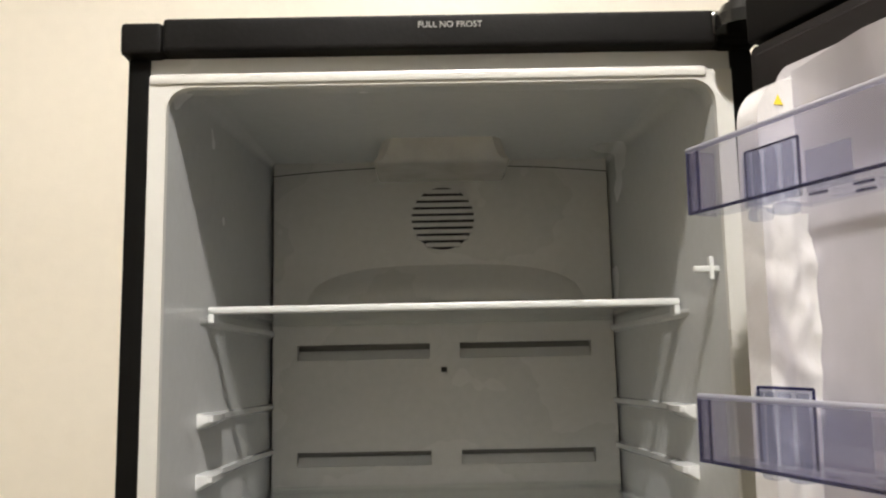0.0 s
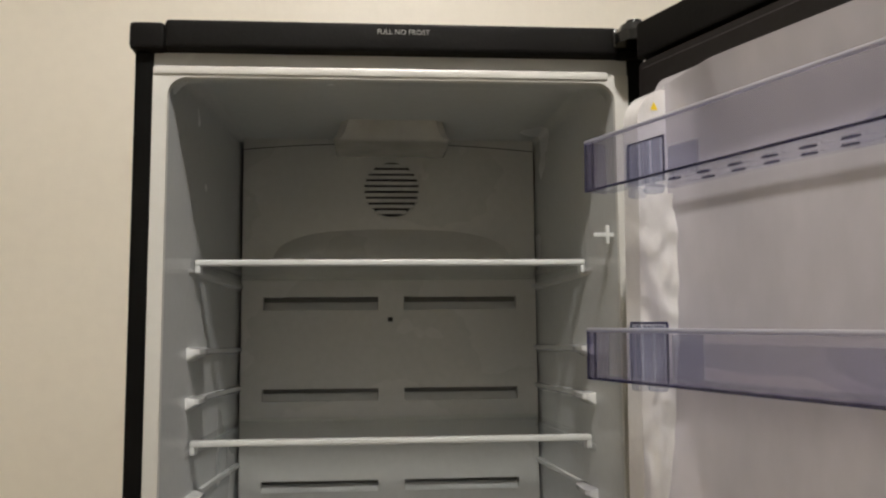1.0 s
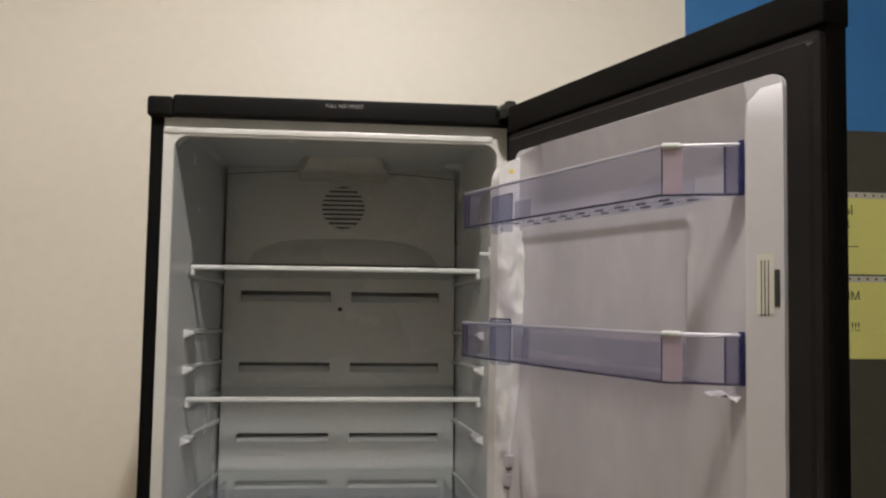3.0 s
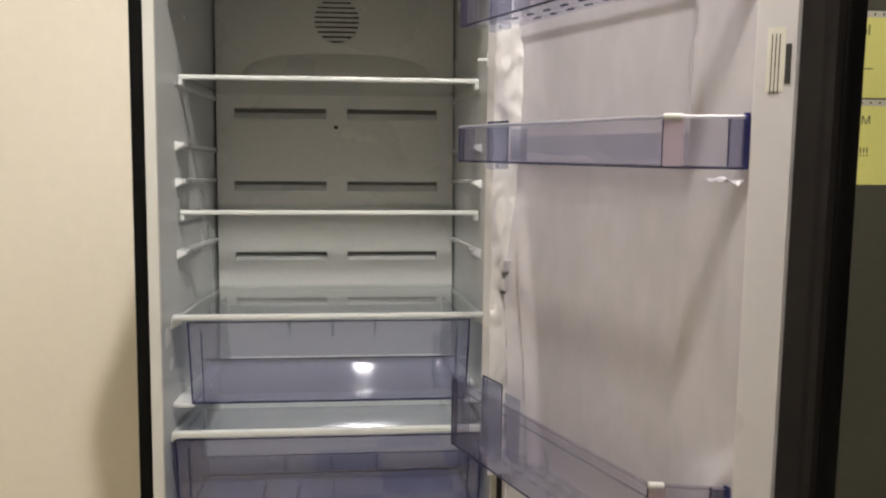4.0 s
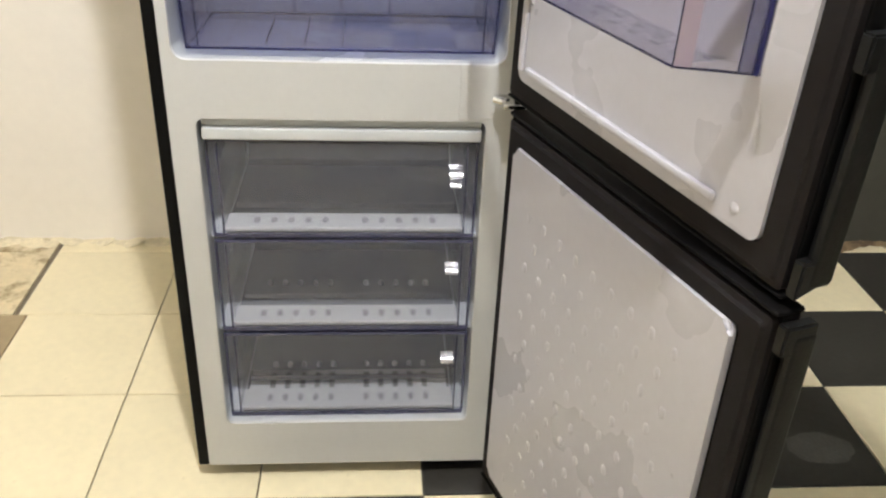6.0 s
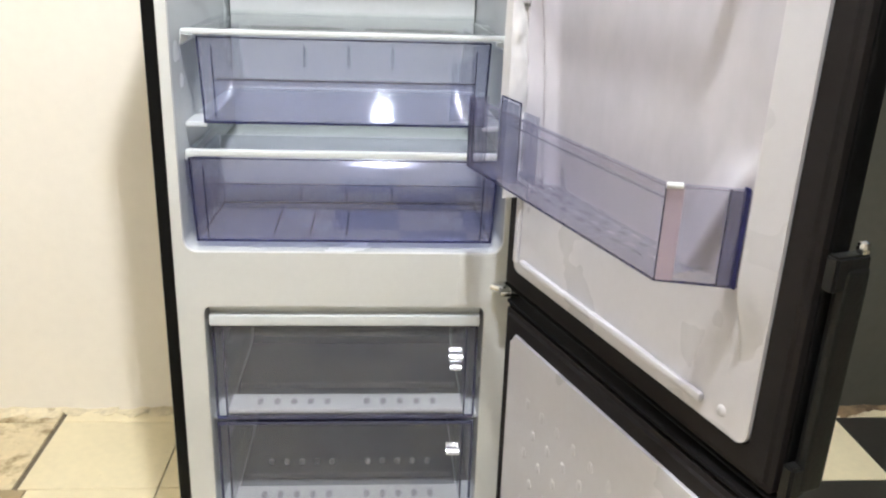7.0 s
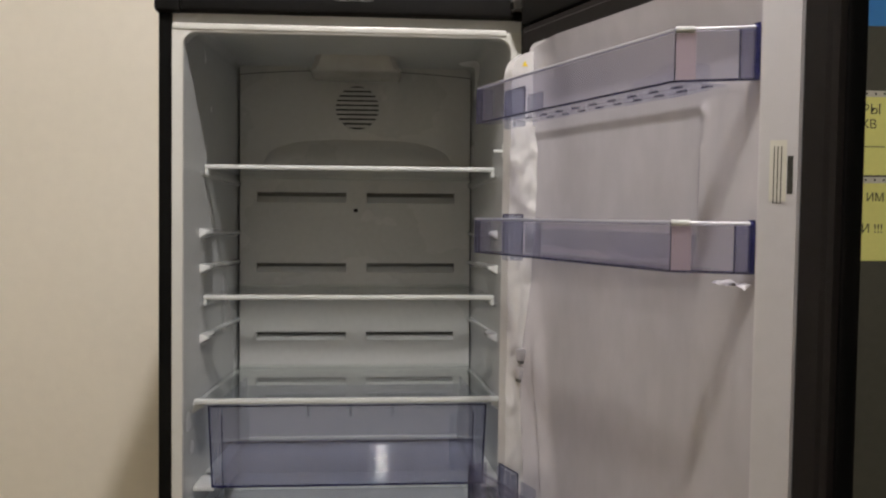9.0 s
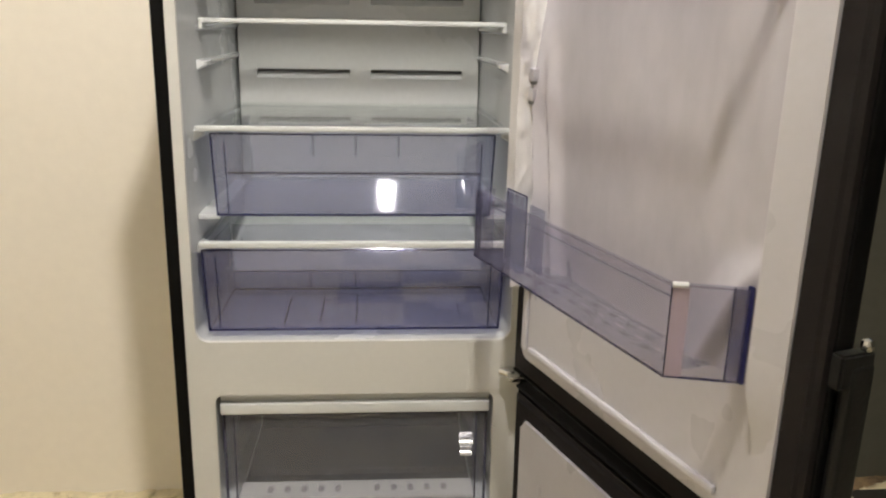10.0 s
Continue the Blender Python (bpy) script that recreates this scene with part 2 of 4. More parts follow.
def rounded(hw, z0, z1, r, n=6):
    """A rounded upright rectangle as (x, z) points, counter-clockwise from the lower right corner."""
    pts = []
    for cx, cz, a0 in ((hw - r, z0 + r, -90), (hw - r, z1 - r, 0), (-hw + r, z1 - r, 90), (-hw + r, z0 + r, 180)):
        for i in range(n + 1):
            a = radians(a0 + 90 * i / n)
            pts.append((cx + r * math.cos(a), cz + r * math.sin(a)))
    return pts


def loft(bm, rings, close_end=True, closed=True):
    """Skin through rings of equally many points."""
    rows = [[bm.verts.new(p) for p in ring] for ring in rings]
    k = len(rows[0])
    for a, b in zip(rows, rows[1:]):
        for i in range(k if closed else k - 1):
            j = (i + 1) % k
            bm.faces.new((a[i], a[j], b[j], b[i]))
    if close_end:
        bm.faces.new(rows[-1])
    return rows


def holed(bm, us, vs, hole, put, d0, d1):
    """A plate on the grid us x vs with some cells left open; put(u, v, d) gives the place; d0, d1 are its two faces."""
    nu, nv = len(us) - 1, len(vs) - 1
    grid = {}

    def vert(i, j, d):
        if (i, j, d) not in grid:
            grid[i, j, d] = bm.verts.new(put(us[i], vs[j], (d0, d1)[d]))
        return grid[i, j, d]

    solid = {(i, j) for i in range(nu) for j in range(nv) if not hole(0.5 * (us[i] + us[i + 1]), 0.5 * (vs[j] + vs[j + 1]))}
    for i, j in solid:
        c = ((i, j), (i + 1, j), (i + 1, j + 1), (i, j + 1))
        for d in (0, 1):
            bm.faces.new([vert(*p, d) for p in c])
        for (p, q), nb in zip(zip(c, c[1:] + c[:1]), ((i, j - 1), (i + 1, j), (i, j + 1), (i - 1, j))):
            if nb not in solid:
                bm.faces.new((vert(*p, 0), vert(*q, 0), vert(*q, 1), vert(*p, 1)))
    return bm


def extrude_profile(bm, pts, axis_put, d0, d1):
    """A closed flat outline given as (a, b) points, thickened from d0 to d1; axis_put(a, b, d) gives the place."""
    front = [bm.verts.new(axis_put(a, b, d0)) for a, b in pts]
    back = [bm.verts.new(axis_put(a, b, d1)) for a, b in pts]
    bm.faces.new(front), bm.faces.new(back[::-1])
    for i in range(len(pts)):
        j = (i + 1) % len(pts)
        bm.faces.new((front[i], back[i], back[j], front[j]))
    return bm


def writing(name, text, size, m, material, parent, depth=0.0004, label=""):
    """Letters as a mesh, lying in the x-z plane of m and read from -y."""
    cu = bpy.data.curves.new(name, "FONT")
    cu.body, cu.size, cu.extrude, cu.align_x, cu.resolution_u = text, size, depth, "CENTER", 3
    tmp = new(name + "_curve", cu)
    bpy.context.view_layer.update()
    me = bpy.data.meshes.new_from_object(tmp.evaluated_get(bpy.context.evaluated_depsgraph_get()))
    bpy.data.objects.remove(tmp)
    me.transform(m @ pose(0, 0, 0, 90, 0, 0))
    me.materials.clear()
    me.materials.append(material)
    ob = new(name, me)
    ob.parent = parent
    return tagged(ob, label)


# ---- the room ----
X0, X1, Y0, Y1, ZC = ROOM


def slab(name, x0, x1, y0, y1, z0, z1, material, label, category):
    ob = part(name, boxes((x0, x1, y0, y1, z0, z1)), material, smooth=False)
    return tagged(ob, label, category, kind="structure")


slab("wall_north", X0, X1, Y1, Y1 + 0.15, -0.1, ZC, PAINT, "unseen beige wall closing the room behind the refrigerator", "wall")
# next three walls and the ceiling are unseen; paint chosen for bounced light
slab("wall_south", X0, X1, Y0 - 0.15, Y0, -0.1, ZC, PAINT, "unseen beige wall closing the room", "wall")
slab("wall_west", X0 - 0.15, X0, Y0 - 0.15, Y1 + 0.15, -0.1, ZC, PAINT, "unseen beige side wall closing the room", "wall")
slab("wall_east", X1, X1 + 0.15, Y0 - 0.15, Y1 + 0.15, -0.1, ZC, DARK_PAINT, "unseen dark olive side wall closing the room", "wall")
slab("ceiling", X0 - 0.15, X1 + 0.15, Y0 - 0.15, Y1 + 0.15, ZC, ZC + 0.12, CEILING, "white painted ceiling", "ceiling")
slab("wall_panel_dark", 0.985, X1, Y1 - 0.008, Y1, -0.006, 2.09, DARK_PAINT, "dark olive painted lower wall panel", "wall panel")
slab("wall_panel_blue", 0.985, X1, Y1 - 0.008, Y1, 2.09, ZC, BLUE_PAINT, "blue painted upper wall panel", "wall panel")
floor = slab("floor", X0, X1, Y0, Y1, -0.12, -0.006, GROUT, "tiled floor, cream tiles beside black and cream checks", "floor")

# crumbled plaster along the foot of the back wall
rng = random.Random(5)
for x, end, material, name, label in ((X0, -0.31, PLASTER, "plaster_crumbs", "crumbled cream plaster along the foot of the wall"),
                                      (0.5, X1, WALL_DIRT, "wall_foot_dirt", "brown crumbled dirt along the foot of the dark wall")):
    bm = bmesh.new()
    while x < end:
        w = rng.uniform(0.02, 0.07)
        h, d = rng.uniform(0.002, 0.009), rng.uniform(0.015, 0.05) * (1.0 if material is PLASTER else 1.6)
        bmesh.ops.create_icosphere(bm, subdivisions=2, radius=1.0, matrix=Matrix.LocRotScale(
            (x, Y1 - 0.002, 0.0), Euler((0, rng.uniform(-0.2, 0.2), rng.uniform(-0.3, 0.3))), (w, d, h)))
        x += w * 0.8
    for v in bm.verts:
        v.co += 0.006 * noise.noise_vector(v.co * 45)
    tagged(part(name, bm, material), label, "plaster", kind="stuff")


# ---- ceiling lights ----
def ceiling_light():
    ob = thing("ceiling_light", "lit spiral tube bulb in a white ceiling socket", "ceiling light", pose(0.062, -0.957, ZC))
    bm = bmesh.new()
    cylinder(bm, (0, 0, -0.016), (0, 0, -0.001), 0.055, 32, 0.05)
    cylinder(bm, (0, 0, -0.05), (0, 0, -0.016), 0.019, 24, 0.022)
    cylinder(bm, (0, 0, -0.085), (0, 0, -0.05), 0.034, 24, 0.019)
    part("socket", bm, LAMP_HOUSING, ob, "white plastic socket")
    bm = bmesh.new()
    # a glass tube wound in five turns
    rings = []
    for i in range(141):
        a = 2 * math.pi * 5 * i / 140
        c, t = Vector((0.028 * math.cos(a), 0.028 * math.sin(a), -0.098 - 0.095 * i / 140)), Vector((-math.sin(a), math.cos(a), -0.08)).normalized()
        out = Vector((math.cos(a), math.sin(a), 0))
        up = t.cross(out)
        rings.append([c + 0.0055 * (out * math.cos(b) + up * math.sin(b)) for b in (k * math.pi / 4 for k in range(8))])
    rows = loft(bm, rings)
    bm.faces.new(rows[0][::-1])
    part("bulb", bm, TUBE, ob, "glowing white spiral tube")
    return ob


ceiling_light()

# ---- refrigerator ----
HW, DEPTH, TOP = 0.298, 0.63, 1.866
fridge = thing("refrigerator", "tall black two-door refrigerator with grey-white interior, both doors standing open", "refrigerator")
FX = 0.277            # inner edge of the black side folds
OPEN = (0.2605, 0.864, 1.8025)    # half width, sill, head of the upper opening
FREEZE = (0.2345, 0.140, 0.769)  # the same of the lower one

part("side_panel", boxes((-HW, -FX, 0, DEPTH, 0.034, 1.832), r=0.003), BLACK_STEEL, fridge, "black lacquered steel side")
part("side_panel", boxes((FX, HW, 0, DEPTH, 0.034, 1.832), r=0.003), BLACK_STEEL, fridge, "black lacquered steel side")
part("back_panel", boxes((-FX, FX, DEPTH - 0.02, DEPTH, 0.06, 1.832)), BLACK_STEEL, fridge)
part("base_plate", boxes((-FX, FX, 0.03, DEPTH - 0.02, 0.034, 0.05)), BLACK_STEEL, fridge)
bm = boxes((-0.262, 0.262, -0.016, 0.10, 1.832, TOP, 0.005), (-0.302, -0.262, -0.014, 0.10, 1.831, TOP - 0.003, 0.005),
           (0.262, 0.300, -0.010, 0.10, 1.831, TOP - 0.003, 0.005), (-0.298, 0.298, 0.10, DEPTH, 1.834, TOP - 0.006, 0.004))
part("top_trim", bm, BLACK_PLASTIC, fridge, "black plastic top trim with silver lettering")
writing("lettering", "FULL NO FROST", 0.0084, pose(0.009, -0.0166, 1.8515), SILVER_INK, fridge, label="silver capital letters")
part("top_band", boxes((-FX, 0.277, 0.004, 0.03, 1.812, 1.832)), LINER, fridge, "grey recessed band under the trim")
part("top_ledge", boxes((-FX, 0.253, -0.003, 0.012, 1.805, 1.8155, 0.003)), RIM, fridge, "white ledge over the opening")


def face_ring(bm, hw, z0, z1, r, ohw, oz0, oz1, y):
    """The flat frame between a rounded opening and an upright rectangle."""
    inner = rounded(hw, z0, z1, r)
    outer = []
    cz = 0.5 * (z0 + z1)
    for i, (x, z) in enumerate(inner):
        corner = i // 7
        ox, oz = ((ohw, oz0), (ohw, oz1), (-ohw, oz1), (-ohw, oz0))[corner]
        k = (i % 7) / 6
        if corner in (0, 2):
            outer.append((x, oz) if k < 0.5 else (ox, z))
        else:
            outer.append((ox, z) if k < 0.5 else (x, oz))
        if abs(k - 0.5) < 1e-6:
            outer[-1] = (ox, oz)
    loft(bm, [[(x, y, z) for x, z in outer], [(x, y, z) for x, z in inner],
              [(x * 0.997, y + 0.006, (z - cz) * 0.998 + cz) for x, z in inner]], close_end=False)


bm = bmesh.new()
face_ring(bm, *OPEN, 0.022, FX, 0.815, 1.812, 0.0)
face_ring(bm, *FREEZE, 0.014, FX, 0.034, 0.815, 0.0)
bmesh.ops.remove_doubles(bm, verts=bm.verts[:], dist=1e-5)
part("front_frame", bm, RIM, fridge, "grey-white enamelled front frame")


def tub(name, rings, material, label):
    bm = bmesh.new()
    loft(bm, [[(x, y, z) for x, z in rounded(hw, z0, z1, r)] for y, hw, z0, z1, r in rings])
    return part(name, bm, material, fridge, label)


tub("upper_liner", [(0.005, 0.2598, 0.8645, 1.802, 0.022), (0.03, 0.259, 0.862, 1.804, 0.022), (0.055, 0.258, 0.862, 1.828, 0.02),
                    (0.425, 0.2430, 0.862, 1.832, 0.008), (0.45, 0.2425, 0.863, 1.829, 0.008), (0.456, 0.240, 0.866, 1.825, 0.008)], LINER, "grey-white moulded inner shell")
tub("freezer_liner", [(0.005, 0.234, 0.1405, 0.7685, 0.014), (0.39, 0.226, 0.142, 0.767, 0.02), (0.40, 0.222, 0.146, 0.763, 0.02)],
    LINER, "grey-white moulded freezer shell")

# raised back cover with eight air slots
slots = [(z0, z1) for z0, z1 in ((1.550, 1.5715), (1.405, 1.4245), (1.263, 1.2805), (1.169, 1.1855))]
zs = sorted([0.90, 1.812] + [z for s in slots for z in s])
xs = [-0.238, -0.204, -0.15, -0.08, -0.019, 0.023, 0.09, 0.15, 0.207, 0.240]


def is_slot(x, z):
    return (-0.204 < x < -0.019 or 0.023 < x < 0.207) and any(a < z < b for a, b in slots)


def on_back(x, z, d):
    return (x, d, z + (0.026 if z > 1.8 else 0))


part("back_cover", holed(bmesh.new(), xs, zs, is_slot, on_back, 0.4245, 0.440), DUCT, fridge, "grey plastic back cover with air slots")
# backing coloured dark as the unlit depth behind the slots
part("slot_backing", boxes((-0.236, 0.238, 0.4425, 0.4445, 1.0, 1.62)), RECESS_SHADE, fridge)
# lips use the paler ledge plastic: their lit look is put into colour
for z0, z1 in slots:
    for xa, xb in ((-0.204, -0.019), (0.023, 0.207)):
        bm = bmesh.new()
        zm = z0 + 0.62 * (z1 - z0)
        extrude_profile(bm, [(0.4262, z0 + 0.0002), (0.4400, zm), (0.4400, z0 + 0.0002)], lambda a, b, d: (d, a, b), xa + 0.0004, xb - 0.0004)
        part("slot_lip", bm, LEDGE, fridge, "sloped lower lip of an air slot", smooth=False)
bm = boxes((-0.2395, -0.238, 0.428, 0.452, 0.90, 1.812), (0.240, 0.2415, 0.428, 0.452, 0.90, 1.812))
for i in range(24):
    a, b = -0.24 + 0.02 * i, -0.22 + 0.02 * i
    za, zb = (1.8125 + 0.012 * (1 - (x / 0.24) ** 2) for x in (a, b))
    v = [bm.verts.new(p) for p in ((a, 0.4238, za), (b, 0.4238, zb), (b, 0.4238, zb + 0.0014), (a, 0.4238, za + 0.0014))]
    bm.faces.new(v)
part("cover_seam", bm, DARK_GAP, fridge, "dark seam round the back cover", smooth=False)
part("sensor_hole", boxes((-0.0035, 0.0045, 0.422, 0.425, 1.531, 1.538)), DARK_GAP, fridge, "small dark sensor hole")
part("cover_seam", boxes((-0.238, 0.24, 0.4235, 0.4246, 1.626, 1.6275)), DARK_GAP, fridge, smooth=False)

# round fan grille
# the opening is a solid disc; its shaded depth is only dark colour
bm = bmesh.new()
cylinder(bm, (0.003, 0.4205, 1.748), (0.003, 0.4246, 1.748), 0.0445, 40)
grille = part("fan_grille", bm, DARK_GAP, fridge, "dark disc for the shaded fan opening, behind horizontal slats")
for i in range(9):
    z = 1.748 - 0.0385 + i * 0.0096
    h = math.sqrt(max(0.0, 0.0455 ** 2 - (z - 1.748) ** 2))
    part("slat", boxes((0.003 - h, 0.003 + h, 0.4175, 0.4215, z - 0.0029, z + 0.0029)), DUCT, grille, smooth=False)

# bulged apron under the fan
bm = bmesh.new()
rows = []
for j in range(9):
    b = j / 8
    rows.append([])
    for i in range(33):
        a = -1 + i / 16
        z = 1.63 + 0.052 * b * math.sqrt(max(0.0, 1 - abs(a) ** 3.2))
        y = 0.4247 - 0.015 * math.sin(math.pi * 0.5 * (1 - b)) * max(0.0, 1 - a * a) ** 0.4
        rows[-1].append(bm.verts.new((0.005 + 0.197 * a, y, z)))
for r0, r1 in zip(rows, rows[1:]):
    for i in range(32):
        bm.faces.new((r0[i], r0[i + 1], r1[i + 1], r1[i]))
part("fan_apron", bm, DUCT, fridge, "bulged grey apron under the fan")

# lamp housing under the ceiling of the compartment
bm = bmesh.new()
loft(bm, [[(0.002 + x, y, z) for x, y in ((-w, 0.424), (-w, ya), (-w + 0.012, ya - 0.012), (w - 0.012, ya - 0.012), (w, ya), (w, 0.424))]
          for z, w, ya in ((1.845, 0.074, 0.30), (1.832, 0.076, 0.30), (1.812, 0.084, 0.312), (1.806, 0.090, 0.318), (1.802, 0.086, 0.324))], closed=False)
part("interior_lamp_cover", bm, MILKY, fridge, "milky plastic cover of the unlit interior lamp")

# shelf ledges on both side walls
for z in (1.5875, 1.487, 1.426, 1.362, 1.306, 1.197):
    for s in (-1, 1):
        bm = bmesh.new()
        y0 = 0.11 if z > 1.2 else 0.06
        loft(bm, [[(s * (w - d), y, z + h) for d, h in ((-0.004, -0.45 * t - 0.004), (0.0, -0.45 * t - 0.004), (t, -0.002), (t, 0.004), (0.0, 0.006), (-0.004, 0.006))]
                  for y, w, t in ((y0 - 0.001, 0.2566, 0.0006), (y0 + 0.03, 0.2560, 0.004), (0.30, 0.2515, 0.006), (0.425, 0.2478, 0.012))] if z in (1.5875, 1.362) else [[(s * (w - d), y, z + h) for d, h in ((-0.004, -0.45 * t - 0.004), (0.0, -0.45 * t - 0.004), (t, -0.002), (t, 0.004), (0.0, 0.006), (-0.004, 0.006))]
                  for y, w, t in ((y0 - 0.001, 0.2566, 0.0006), (y0, 0.2565, 0.012), (y0 + 0.004, 0.2565, 0.016), (y0 + 0.02, 0.256, 0.017), (y0 + 0.055, 0.2555, 0.015), (y0 + 0.075, 0.255, 0.006), (0.30, 0.2515, 0.006), (0.425, 0.2478, 0.012))])
        part("shelf_ledge", bm, LEDGE, fridge)

# door light switch on the side wall
bm = boxes((0.235, 0.262, 0.018, 0.024, 1.6195, 1.6250, 0.0015), (0.250, 0.2545, 0.0175, 0.0245, 1.612, 1.634, 0.0012))
part("door_switch", bm, WHITE_TRIM, fridge, "small white door switch")

# mid rail hinge, top hinge, feet
bm = boxes((0.188, 0.277, -0.0018, -0.0004, 0.775, 0.862, 0.0005))
part("hinge_plate", bm, RIM, fridge, "flat grey hinge cover plate on the middle rail")
bm = bmesh.new()
cylinder(bm, (0.244, -0.014, 0.8135), (0.262, -0.030, 0.8135), 0.0075, 16)
box(bm, 0.252, 0.288, -0.052, -0.002, 0.809, 0.818, 0.002)
part("middle_hinge", bm, CHROME, fridge, "bright metal middle hinge pin and bracket")
bm = bmesh.new()
cylinder(bm, (0.276, -0.034, 1.838), (0.276, -0.034, 1.850), 0.022, 32)
cylinder(bm, (0.276, -0.034, 1.850), (0.276, -0.034, 1.860), 0.022, 32, 0.016)
cylinder(bm, (0.276, -0.034, 1.860), (0.276, -0.034, 1.866), 0.010, 20, 0.009)
box(bm, 0.254, 0.298, -0.020, 0.06, 1.838, 1.864, 0.006)
box(bm, 0.285, 0.325, -0.072, -0.030, 1.846, 1.858, 0.004)
part("top_hinge_cover", bm, HINGE_BLACK, fridge, "black plastic hinge cover")
for fx in (-0.25, 0.25):
    for fy in (0.06, 0.56):
        bm = bmesh.new()
        cylinder(bm, (fx, fy, 0.0), (fx, fy, 0.012), 0.022, 20, 0.018)
        cylinder(bm, (fx, fy, 0.012), (fx, fy, 0.036), 0.008, 12)
        part("foot", bm, BLACK_PLASTIC, fridge, "black screw foot")

# white flap over the freezer drawers
bm = boxes((-0.2285, 0.2285, 0.004, 0.03, 0.7305, 0.7515, 0.004), (-0.2285, 0.2285, 0.016, 0.03, 0.7515, 0.765, 0.002))
part("freezer_flap", bm, WHITE_TRIM, fridge, "white plastic strip along the freezer head")

# ---- doors ----

def door_pose(sag, swing):
    ca, sa = math.cos(radians(swing)), math.sin(radians(swing))
    # x runs along the door from its hinge, -y out of its inner face
    frame_m = Matrix(((sa, ca, 0, 0.269), (-ca, sa, 0, -0.106), (0, 0, 1, 0), (0, 0, 0, 1)))
    return frame_m @ Matrix.Translation((0, 0, 1.3)) @ pose(0, 0, 0, 0, sag, 0) @ Matrix.Translation((0, 0, -1.3))


DOOR = door_pose(1.3, 19.4)
LOWER = door_pose(0.0, 18.4)
U0, U1 = -0.039, 0.559


def D(u, n, z):
    """Door coordinates: u from the hinge, n out of the inner face, z up."""
    return (u, -n, z)


def dbox(bm, u0, u1, n0, n1, z0, z1, r=0.0):
    return box(bm, u0, u1, -n1, -n0, z0, z1, r)


upper = new("upper_door")
upper.parent = fridge
upper.matrix_basis = DOOR
tagged(upper, "open black door with white inner liner and clear bins")
lower = new("lower_door")
lower.parent = fridge
lower.matrix_basis = LOWER
tagged(lower, "open black freezer door with dimpled white inner liner")


def door_body(door, z0, z1, zg0, zg1, lz0, lz1, cap):
    bm = bmesh.new()
    dbox(bm, U0, U1, -0.040, -0.014, z0, z1, 0.006)
    part("panel", bm, BLACK_STEEL, door, "black lacquered door panel")
    bm = bmesh.new()
    # rubber frame round the liner, stepped towards the door's rim
    uc, uh = 0.5 * (U0 + U1), 0.5 * (U1 - U0)
    lc = 0.2595
    loft(bm, [[D(c + x, n, z) for x, z in rounded(hw, a, b, r)] for c, hw, a, b, r, n in (
        (uc, uh - 0.003, zg0 + 0.003, zg1 - 0.003, 0.006, -0.0135), (uc, uh - 0.003, zg0 + 0.003, zg1 - 0.003, 0.006, -0.005),
        (uc, uh - 0.010, zg0 + 0.010, zg1 - 0.010, 0.006, -0.004), (uc, uh - 0.013, zg0 + 0.013, zg1 - 0.013, 0.006, 0.0),
        (lc, 0.2615, lz0 - 0.001, lz1 + 0.001, 0.010, 0.0005), (lc, 0.2585, lz0 + 0.002, lz1 - 0.002, 0.010, -0.003))], close_end=False)
    part("gasket", bm, GASKET, door, "brown-grey rubber seal")
    for c0, c1 in cap:
        bm = bmesh.new()
        dbox(bm, U0 - 0.001, U1 + 0.001, -0.041, -0.004, c0, c1, 0.004)
        part("end_cap", bm, BLACK_PLASTIC, door)


door_body(upper, 0.838, 1.842, 0.838, 1.802, 0.878, 1.766, ((0.834, 0.838), (1.804, 1.846)))
door_body(lower, 0.066, 0.812, 0.07, 0.806, 0.112, 0.772, ((0.06, 0.066), (0.808, 0.8145)))


def plate_outline(u0, u1, z0, z1, r):
    return [(0.5 * (u0 + u1) + x, z) for x, z in rounded(0.5 * (u1 - u0), z0, z1, r)]


# upper liner: back sheet, two upright fins, bottom tray rim
bm = bmesh.new()
extrude_profile(bm, plate_outline(0.0, 0.519, 0.876, 1.767, 0.016), lambda a, b, d: D(a, d, b), -0.004, 0.0035)
part("inner_sheet", bm, DOOR_LINER, upper)


def fin_outline(top, bottom, reach, r):
    pts = [(0.0, top + 0.006)]
    for i in range(9):
        a = radians(90 * i / 8)
        pts.append((reach - r + r * math.sin(a), top - r + r * math.cos(a)))
    for i in range(9):
        a = radians(90 * i / 8)
        pts.append((reach - r + r * math.cos(a), bottom + r - r * math.sin(a)))
    pts.append((0.0, bottom - 0.012))
    return pts


bm = bmesh.new()
extrude_profile(bm, fin_outline(1.752, 1.0, 0.042, 0.0357), lambda a, b, d: D(d, a + 0.003, b), 0.002, 0.026)
e = [e for e in bm.edges if abs(e.verts[0].co.x - e.verts[1].co.x) < 1e-6 and abs(e.calc_face_angle(0)) > 0.9]
bmesh.ops.bevel(bm, geom=e, offset=0.005, segments=3, affect="EDGES")
part("liner_fin", bm, FIN_FILM, upper, "white upright liner rib")
# free-side rib: steep towards the film, sloping down to the rubber seal
bm = bmesh.new()
rings = []
